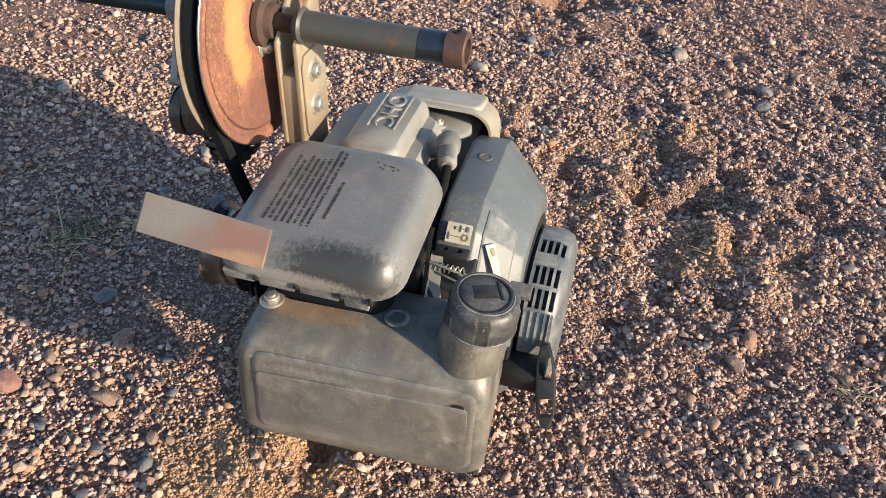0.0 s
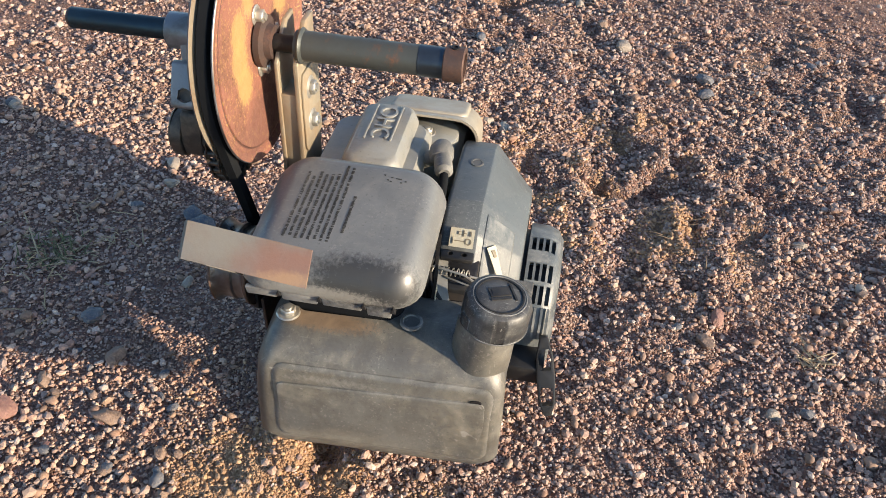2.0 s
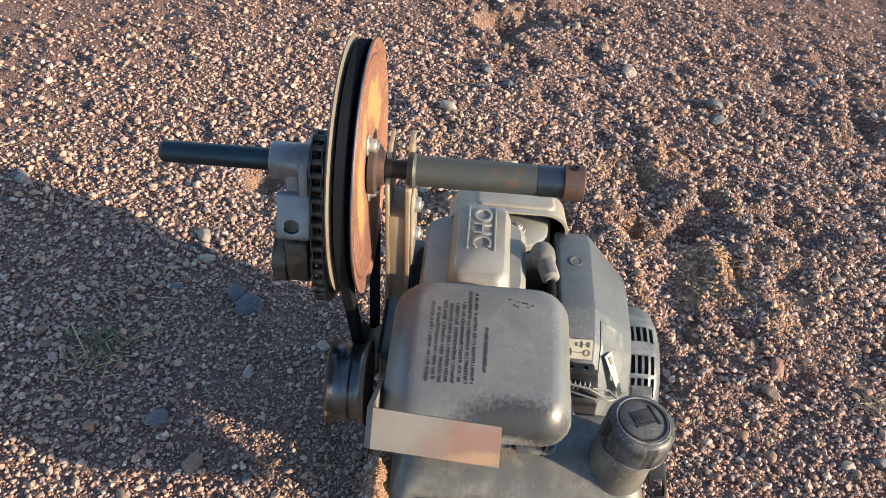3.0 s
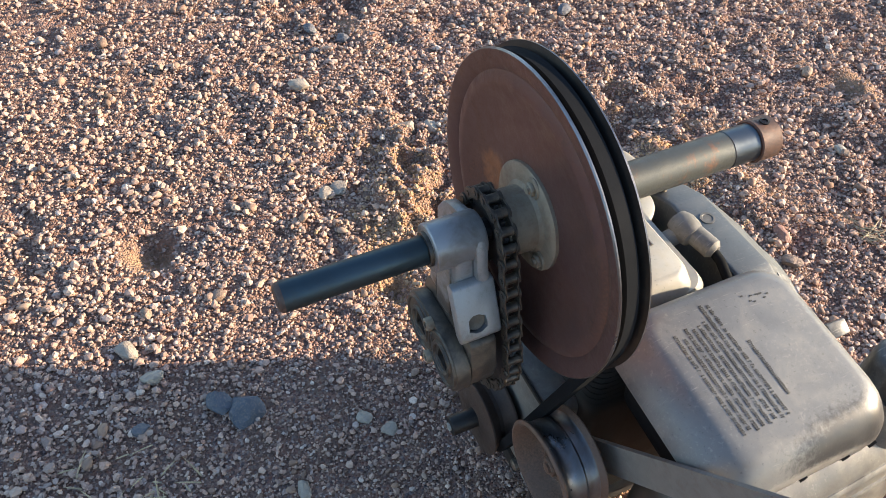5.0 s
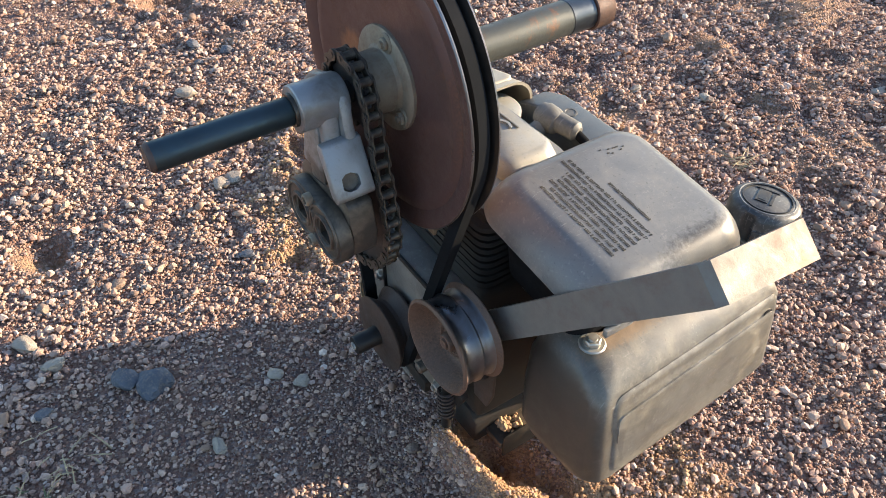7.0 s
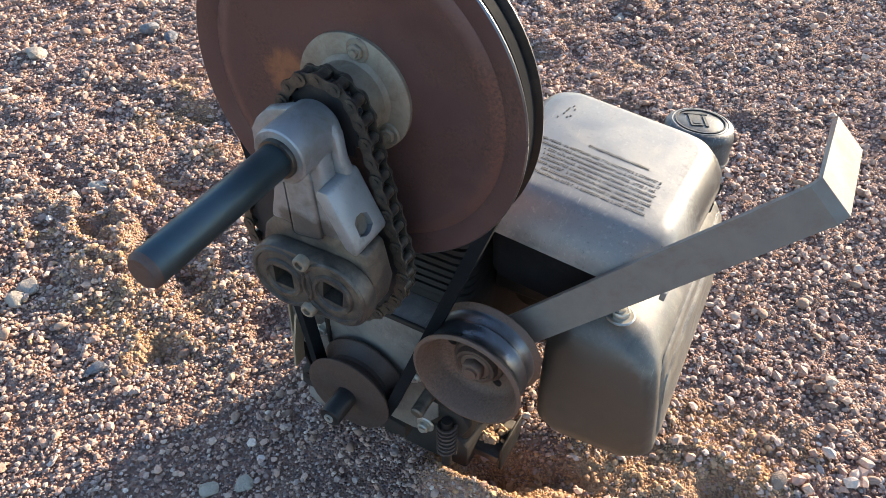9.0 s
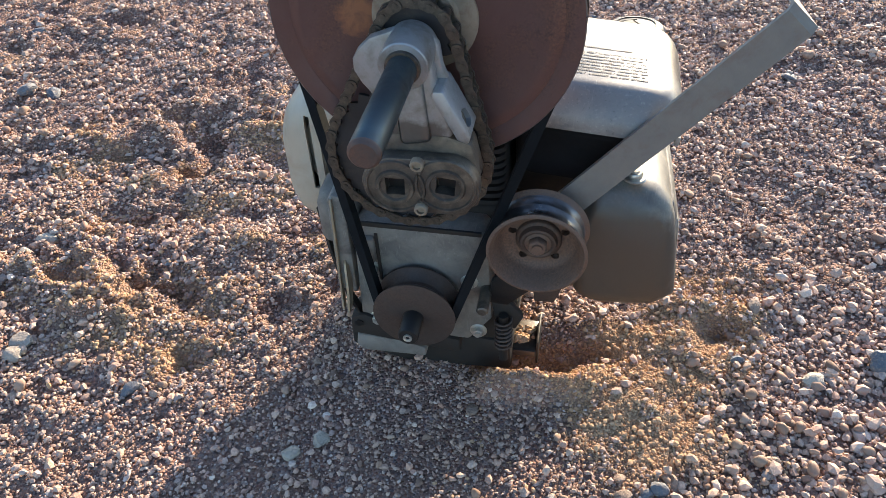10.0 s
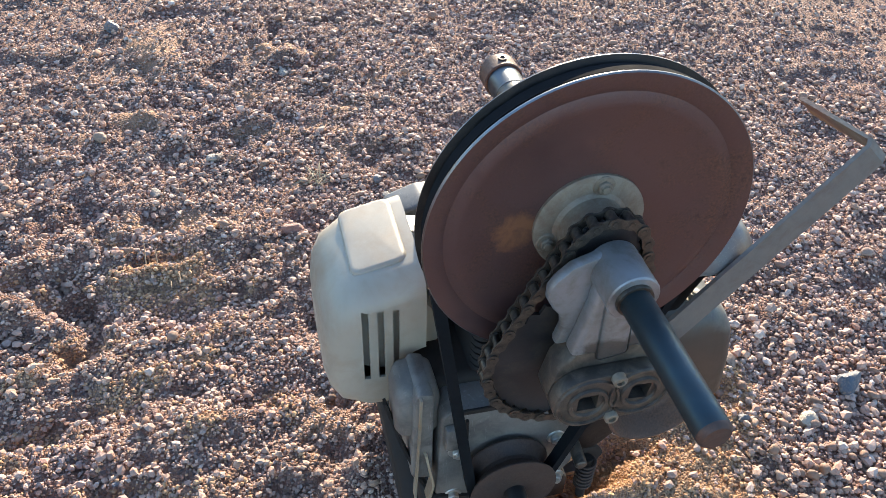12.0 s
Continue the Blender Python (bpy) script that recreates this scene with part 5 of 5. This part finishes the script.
    me = bpy.data.meshes.new_from_object(tmp.evaluated_get(bpy.context.evaluated_depsgraph_get()))
    bpy.data.objects.remove(tmp)
    me.materials.clear()
    me.materials.append(cast_alloy)
    let = new("lettering", me)
    let.parent, let.matrix_basis = cover, pose(-0.045, 0.1215, 0.361, 0, 0, 0)
    # round alloy flange of the exhaust beside the valve cover, with its nut
    fl = part("exhaust_flange", moved(lathe([(0.034, -0.014), (0.036, -0.012), (0.036, -0.002), (0.0335, 0.0), (0.006, 0.0008)], 40), pose(-0.095, 0.163, 0.3265, 90, 0, 0)), cast_alloy, machine, "round alloy exhaust flange")
    bolt((-0.087, 0.163, 0.3270), (0, 0, 1), 0.0068, 0.006, True, "bolt", fl)
    # spark plug cap and lead
    body = rod((-0.034, 0.189, 0.343), (0.006, 0.199, 0.339), 0.0100, 20, 0.004)
    body = rod((-0.026, 0.190, 0.342), (-0.036, 0.160, 0.318), 0.0085, 18, 0.002, body)
    body = join(body, moved(lathe([(0.004, -0.015), (0.0105, -0.013), (0.0135, -0.006), (0.0138, 0.004), (0.0115, 0.011), (0.006, 0.014)], 24), Matrix.Translation((-0.028, 0.190, 0.341)) @ Vector((0, 1, 0)).rotation_difference(Vector((0.99, 0.1, -0.12))).to_matrix().to_4x4()))
    sp = part("spark_plug_cap", body, plastic_pale, machine, "dusty grey elbow spark plug cap")
    part("lead", sweep([(0.000, 0.198, 0.339), (0.014, 0.200, 0.334), (0.036, 0.201, 0.318), (0.06, 0.201, 0.298), (0.09, 0.203, 0.27)], disc_section(0.0048)), rubber, sp)
    # muffler shield with slots
    turn = Matrix(((0, 0, 1, 0), (1, 0, 0, 0), (0, 1, 0, 0), (0, 0, 0, 1)))
    outer = [(-0.188, 0.108, 0.197, 0.205, 0.285, 0.028), (-0.184, 0.095, 0.210, 0.190, 0.303, 0.034), (-0.174, 0.087, 0.218, 0.178, 0.318, 0.034), (-0.148, 0.083, 0.222, 0.170, 0.334, 0.030), (-0.094, 0.083, 0.223, 0.168, 0.346, 0.028)]
    inner = [(x + 0.004, y0 + 0.003, y1 - 0.003, z0 + 0.003, z1 - 0.003, r - 0.002) for x, y0, y1, z0, z1, r in reversed(outer[:-1])]
    inner.insert(0, (-0.094, 0.086, 0.220, 0.171, 0.343, 0.026))
    muf = part("muffler_shield", moved(shell(outer + inner), turn), white_shield, machine, "dusty off-white muffler shield with upright slots")
    slots = None
    for x in (-0.150, -0.136, -0.122):
        slots = block(x - 0.0030, x + 0.0030, 0.07, 0.12, 0.226, 0.313, 0, slots)
    cut(muf, slots)
    cut(muf, lathe([(0.046, 0.06), (0.046, 0.25)], 40, (-0.084, 0.214)))
    part("raised_panel", moved(shell([(-0.004, -0.029, 0.024, -0.047, 0.046, 0.010), (-0.0002, -0.0285, 0.0235, -0.0465, 0.0455, 0.010), (0.0010, -0.0270, 0.0220, -0.0450, 0.0440, 0.009), (0.0014, -0.0240, 0.0190, -0.0420, 0.0410, 0.007)]), pose(-0.128, 0.160, 0.3395, 0, -13, 0)), white_shield, muf, smooth=50)
    part("muffler", lathe([(0.020, 0.100), (0.046, 0.102), (0.052, 0.110), (0.052, 0.196), (0.046, 0.204), (0.020, 0.206)], 40, (-0.122, 0.262)), white_shield, machine, "pale muffler body inside its shield")
    # fan cover: a drum with a broad slanted rim
    ring = [(-0.155, 0.150), (-0.152, 0.215), (-0.135, 0.272), (-0.100, 0.316), (-0.070, 0.327), (0.030, 0.327), (0.066, 0.312), (0.098, 0.270), (0.118, 0.205), (0.120, 0.110), (0.09, 0.055), (-0.10, 0.055), (-0.145, 0.09)]
    bm = bmesh.new()
    cx, cz = -0.018, 0.160
    rows = [[bm.verts.new((cx + (x - cx) * k, y, cz + (z - cz) * k)) for x, z in ring] for y, k in ((0.208, 0.99), (0.210, 1.0), (0.246, 1.0), (0.290, 0.74), (0.294, 0.72))]
    for p0, p1 in zip(rows, rows[1:]):
        for i in range(len(ring)):
            bm.faces.new((p0[i], p0[(i + 1) % len(ring)], p1[(i + 1) % len(ring)], p1[i]))
    bm.faces.new(rows[0])
    bm.faces.new(rows[-1])
    bmesh.ops.recalc_face_normals(bm, faces=bm.faces)
    fan = part("fan_cover", bevelled(bm, 0.0025, 2, 15), plastic_blue, machine, "scratched slate-grey plastic fan cover", 18)
    # raised panel on the slanted rim
    def on_rim(i, u, v, lift):
        (xa, za), (xb, zb) = ring[i], ring[i + 1]
        x, z = xa + (xb - xa) * u, za + (zb - za) * u
        k = 1.0 - 0.26 * v
        n = Vector((zb - za, 0, xa - xb)).normalized()
        n = -n if n.x * (x - cx) + n.z * (z - cz) < 0 else n
        n = (n + Vector((0, 1.25, 0))).normalized()
        return Vector((cx + (x - cx) * k, 0.246 + 0.044 * v, cz + (z - cz) * k)) + n * lift

    bm = bmesh.new()
    cols = [(5, 0.25), (5, 0.98), (6, 0.02), (6, 0.5), (6, 0.98), (7, 0.02), (7, 0.45), (7, 0.85)]
    rows2 = []
    for lift, pull in ((-0.001, 0.0), (0.0010, 0.0), (0.0019, 0.035)):
        for v in (0.14 + pull, 0.82 - pull):
            rows2.append([bm.verts.new(on_rim(i, min(1, max(0, u + (pull if c == 0 else -pull if c == len(cols) - 1 else 0))), v, lift)) for c, (i, u) in enumerate(cols)])
    low0, low1, mid0, mid1, top0, top1 = rows2
    for c in range(len(cols) - 1):
        for ra, rb in ((low0, mid0), (mid0, top0), (top0, top1), (top1, mid1), (mid1, low1)):
            bm.faces.new((ra[c], ra[c + 1], rb[c + 1], rb[c]))
    for c in (0, -1):
        bm.faces.new((low0[c], mid0[c], mid1[c], low1[c]))
        bm.faces.new((mid0[c], top0[c], top1[c], mid1[c]))
    part("raised_panel", bm, plastic_blue, fan, smooth=20)
    # Black disc: the shade in the gap behind the starter, as colour.
    part("rim", lathe([(0.012, 0.2945), (0.100, 0.2945), (0.104, 0.292), (0.104, 0.286)], 48, (-0.020, 0.158)), plastic_black, fan)
    # recoil starter with radial slots and pull grip
    rc = (-0.022, 0.154)
    starter = part("recoil_starter", lathe([(0.086, 0.2985), (0.089, 0.2990), (0.089, 0.322), (0.084, 0.333), (0.074, 0.339), (0.02, 0.340)], 72, rc), plastic_blue, machine, "grey recoil starter cover with rows of slots and ribs")
    slots = None
    for turn in (-87, -62, -45, 60, 77, 150, 167, 184):
        for y in (0.3050, 0.3125, 0.3200, 0.3275):
            one = block(0.076, 0.12, y - 0.0023, y + 0.0023, -0.0105, 0.0105, 0)
            slots = join(slots, moved(one, Matrix.Translation((rc[0], 0, rc[1])) @ Matrix.Rotation(radians(turn), 4, "Y")))
    cut(starter, slots)
    for y in (0.3015, 0.3088, 0.3162, 0.3237, 0.3305):
        arc = [(rc[0] + 0.0895 * math.cos(radians(t)), y, rc[1] + 0.0895 * math.sin(radians(t))) for t in range(12, 37, 3)]
        part("rib", sweep(arc, [(-0.0015, -0.0014), (0.0018, -0.0009), (0.0018, 0.0009), (-0.0015, 0.0014)]), plastic_blue, starter)
    # Black drum behind the slots, its colour standing in for their shade.
    part("starter_core", lathe([(0.080, 0.286), (0.080, 0.3260), (0.02, 0.3310)], 40, rc), plastic_black, starter)
    a, b = Vector((0.079, 0.332, 0.177)), Vector((0.119, 0.346, 0.119))
    d = (b - a).normalized()
    s1 = Vector((0, 1, 0)).cross(d).normalized()
    s2 = d.cross(s1)
    size = (b - a).length
    outer = [(-0.004, -0.012), (0.004, -0.012), (0.0095, 0.010), (0.0105, size / 2), (0.0095, size - 0.010), (0.004, size + 0.006), (-0.004, size + 0.006), (-0.0095, size - 0.010), (-0.0105, size / 2), (-0.0095, 0.010)]
    frame_m = Matrix.Translation(a) @ Matrix((s2, s1, d)).transposed().to_4x4()
    grip = part("pull_grip", moved(prism(outer, -0.007, 0.007, 0.0012), frame_m), plastic_black, starter, "black plastic starter pull grip")
    holes = None
    for z0, z1 in ((0.002, size / 2 - 0.010), (size / 2 + 0.010, size - 0.006)):
        holes = prism([(-0.006, z0), (0.006, z0), (0.0075, (z0 + z1) / 2), (0.006, z1), (-0.006, z1), (-0.0075, (z0 + z1) / 2)], -0.02, 0.02, 0, holes)
    cut(grip, moved(holes, frame_m))
    part("grip_guide", block(0.055, 0.10, 0.288, 0.335, 0.135, 0.160, 0.004), plastic_black, starter)
    # labels, choke tab and throttle wires beside the fan cover
    def sticker(name, corners, material, label=""):
        bm = bmesh.new()
        a, b, c, e = [Vector(v) for v in corners]
        n = (b - a).cross(e - a).normalized()
        n = n if n.z > 0 else -n
        low = [bm.verts.new(v + n * 0.0004) for v in (a, b, c, e)]
        top = [bm.verts.new(v + n * 0.0012) for v in (a, b, c, e)]
        bm.faces.new(top)
        for i in range(4):
            bm.faces.new((low[i], low[(i + 1) % 4], top[(i + 1) % 4], top[i]))
        part(name, bm, material, fan, label)
        return n

    sq = [Vector((0.0620, 0.2180, 0.3152)), Vector((0.0620, 0.2430, 0.3152)), Vector((0.0755, 0.2430, 0.3005)), Vector((0.0755, 0.2180, 0.3005))]
    sq = [v + Vector((0.003, 0, 0.002)) for v in sq]
    n = sticker("label", sq, label_white, "yellowed square key label")
    ux, uy = (sq[1] - sq[0]), (sq[3] - sq[0])
    for u0, u1, v0, v1 in ((0.12, 0.66, 0.65, 0.69), (0.12, 0.155, 0.5, 0.86), (0.34, 0.58, 0.18, 0.21), (0.34, 0.58, 0.31, 0.34), (0.34, 0.365, 0.18, 0.34), (0.555, 0.58, 0.10, 0.42), (0.58, 0.70, 0.24, 0.28), (0.80, 0.825, 0.12, 0.38), (0.86, 0.885, 0.12, 0.38)):
        cs = [sq[0] + ux * u + uy * v + n * 0.001 for u, v in ((u0, v0), (u1, v0), (u1, v1), (u0, v1))]
        sticker("mark", cs, label_ink)
    key = moved(lathe([(0.0022, 0), (0.0022, 0.0006), (0.0035, 0.0006), (0.0035, 0)], 20, closed=True), Matrix.Translation(sq[0] + ux * 0.78 + uy * 0.67 + n * 0.0012) @ Vector((0, 1, 0)).rotation_difference(n).to_matrix().to_4x4())
    part("mark", key, label_ink, fan)
    tri = [Vector((0.0690, 0.2550, 0.2985)), Vector((0.0600, 0.2630, 0.2965)), Vector((0.0830, 0.2790, 0.2590)), Vector((0.0870, 0.2760, 0.2580))]
    tri = [v + Vector((0.0015, 0.0015, 0.0015)) for v in tri]
    n2 = sticker("label", tri, label_white, "pale pointed warning label")
    sticker("mark", [tri[0] + (tri[1] - tri[0]) * u + (tri[3] - tri[0]) * v + n2 * 0.001 for u, v in ((0.3, 0.08), (0.7, 0.08), (0.65, 0.25), (0.35, 0.25))], label_ink)
    part("embossed_mark", moved(lathe([(0.0075, 0), (0.0075, 0.0008), (0.0055, 0.0008), (0.0050, 0.0003)], 24), pose(-0.040, 0.229, 0.3272, 90, 0, 0)), plastic_pale, fan)
    part("plastic_tab", moved(block(-0.0075, 0.0075, -0.011, 0.011, -0.0055, 0.0055, 0.0015), pose(0.089, 0.299, 0.268, 0, 30, 0)), plastic_grey, machine, "small grey plastic tab beside the fuel cap")
    tab = part("choke_tab", block(0.084, 0.098, 0.212, 0.246, 0.298, 0.304, 0.0025), plastic_black, machine, "black choke tab with two holes")
    holes = None
    for y in (0.222, 0.236):
        holes = join(holes, moved(lathe([(0.0030, -0.03), (0.0030, 0.03)], 14), pose(0.091, y, 0.301, 90, 0, 0)))
    cut(tab, holes)
    part("throttle_wire", sweep([(0.098, 0.19, 0.290), (0.104, 0.215, 0.294), (0.106, 0.24, 0.290), (0.112, 0.262, 0.281), (0.108, 0.272, 0.279), (0.101, 0.262, 0.283), (0.104, 0.245, 0.288)], disc_section(0.0013, 8), up=(0, 0, 1)), steel_bolt, machine, "bent throttle wire")
    turns = [(0.101 + 0.0040 * math.cos(i * 0.7), 0.206 + i * 0.00055, 0.288 + 0.0040 * math.sin(i * 0.7)) for i in range(72)]
    part("governor_spring", sweep(turns, disc_section(0.0007, 6), up=(0, 0, 1)), steel_bolt, machine, "thin bright governor spring")
    # Pale colour stands in for sunlight on a small piece of bracket.
    part("pale_tab", prism([(0.112, 0.266), (0.120, 0.286), (0.126, 0.284), (0.134, 0.262), (0.122, 0.258)], 0.2135, 0.2147, 0.0004), label_white, machine, "small bracket piece with its sunlit paleness in the colour")
    part("control_lever", sweep([(0.088, 0.214, 0.296), (0.102, 0.216, 0.286), (0.118, 0.219, 0.278), (0.130, 0.224, 0.268)], [(-0.0008, -0.006), (0.0008, -0.006), (0.0008, 0.006), (-0.0008, 0.006)]), cast_alloy, machine, "bent bright control lever")
    part("cable", sweep([(0.085, 0.206, 0.300), (0.096, 0.203, 0.288), (0.112, 0.206, 0.280), (0.122, 0.214, 0.276), (0.134, 0.230, 0.262), (0.140, 0.240, 0.245)], disc_section(0.0022, 8), up=(0, 0, 1)), plastic_black, machine, "black control cable")
    part("link_rod", sweep([(0.092, 0.200, 0.281), (0.108, 0.222, 0.286), (0.114, 0.248, 0.284), (0.110, 0.268, 0.282)], disc_section(0.0010, 6), up=(0, 0, 1)), steel_bolt, machine, "thin steel link rod")
    part("intake_housing", prism([(0.060, 0.240), (0.118, 0.240), (0.112, 0.276), (0.092, 0.288), (0.060, 0.290)], 0.204, 0.252, 0.003), plastic_black, machine, "black plastic intake housing")
    # Near-black plate: the dark gaps round the wires are put into its colour.
    part("control_plate", prism([(0.092, 0.245), (0.135, 0.245), (0.135, 0.262), (0.092, 0.278)], 0.205, 0.250, 0.002), engine_dirty_shaded, machine, "dark control plate below the fan cover")
    # Hidden black block; its colour carries the shade of the gap.
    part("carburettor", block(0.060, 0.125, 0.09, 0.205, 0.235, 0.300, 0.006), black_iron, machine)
    part("stay", sweep([(0.130, 0.212, 0.275), (0.128, 0.214, 0.300), (0.118, 0.213, 0.322), (0.10, 0.212, 0.335)], [(-0.0008, -0.0016), (0.0008, -0.0016), (0.0008, 0.0016), (-0.0008, 0.0016)]), black_iron, machine)
    return case


build_engine()


def blade_tuft(name, label, category, centre, spread, count, length, material, seed, flat=0.5):
    """Many thin tapering blades from one patch, in one mesh."""
    rng = random.Random(seed)
    bm = bmesh.new()
    for _ in range(count):
        x, y = rng.gauss(centre[0], spread), rng.gauss(centre[1], spread)
        a, l = rng.uniform(0, 2 * math.pi), length * rng.uniform(0.5, 1.2)
        lean = rng.uniform(flat, 1.0)
        w = 0.0011
        z = ground_height(x, y) + 0.001
        side = Vector((-math.sin(a), math.cos(a), 0)) * w
        pts = [Vector((x + math.cos(a) * l * lean * k, y + math.sin(a) * l * lean * k, z + l * (1 - lean * 0.8) * math.sin(k * 1.7) + 0.003)) for k in (0, 0.35, 0.7, 1.0)]
        rows = [(bm.verts.new(p - side * s), bm.verts.new(p + side * s), bm.verts.new(p + Vector((0, 0, w * s)))) for p, s in zip(pts, (1, 0.9, 0.6, 0.1))]
        for r0, r1 in zip(rows, rows[1:]):
            for i in range(3):
                bm.faces.new((r0[i], r0[(i + 1) % 3], r1[(i + 1) % 3], r1[i]))
    return tagged(part(name, bm, material), label, category, kind="stuff")


green = worn("dull green blades", (0.10, 0.12, 0.055), (0.06, 0.075, 0.03), (0.22, 0.20, 0.11), 0.7)
straw = worn("dry straw", (0.42, 0.34, 0.21), (0.30, 0.23, 0.14), (0.36, 0.27, 0.17), 0.75)
dead = worn("dead brown stalks", (0.17, 0.12, 0.075), (0.11, 0.075, 0.05), (0.24, 0.17, 0.11), 0.8)
blade_tuft("grass", "small dull green grass tuft in the gravel", "grass", (-0.125, -0.415), 0.022, 110, 0.022, green, 3)
blade_tuft("dry_straw", "dry straw litter beside the grass", "straw", (-0.13, -0.41), 0.055, 80, 0.03, straw, 4, 0.9)
blade_tuft("dry_straw", "short dry straw streak lying in the gravel", "straw", (-0.133, 0.706), 0.011, 22, 0.035, straw, 14, 0.97)
blade_tuft("dead_weed", "flattened dead weed stalks on the sand", "weed", (-0.39, 0.53), 0.045, 16, 0.045, dead, 8, 0.96)
tagged(part("stalk", rod((-0.098, -0.428, ground_height(-0.098, -0.428) + 0.006), (-0.145, -0.468, ground_height(-0.145, -0.468) + 0.022), 0.0011, 8), straw), "single dry straw stalk lying in the gravel", "stalk")
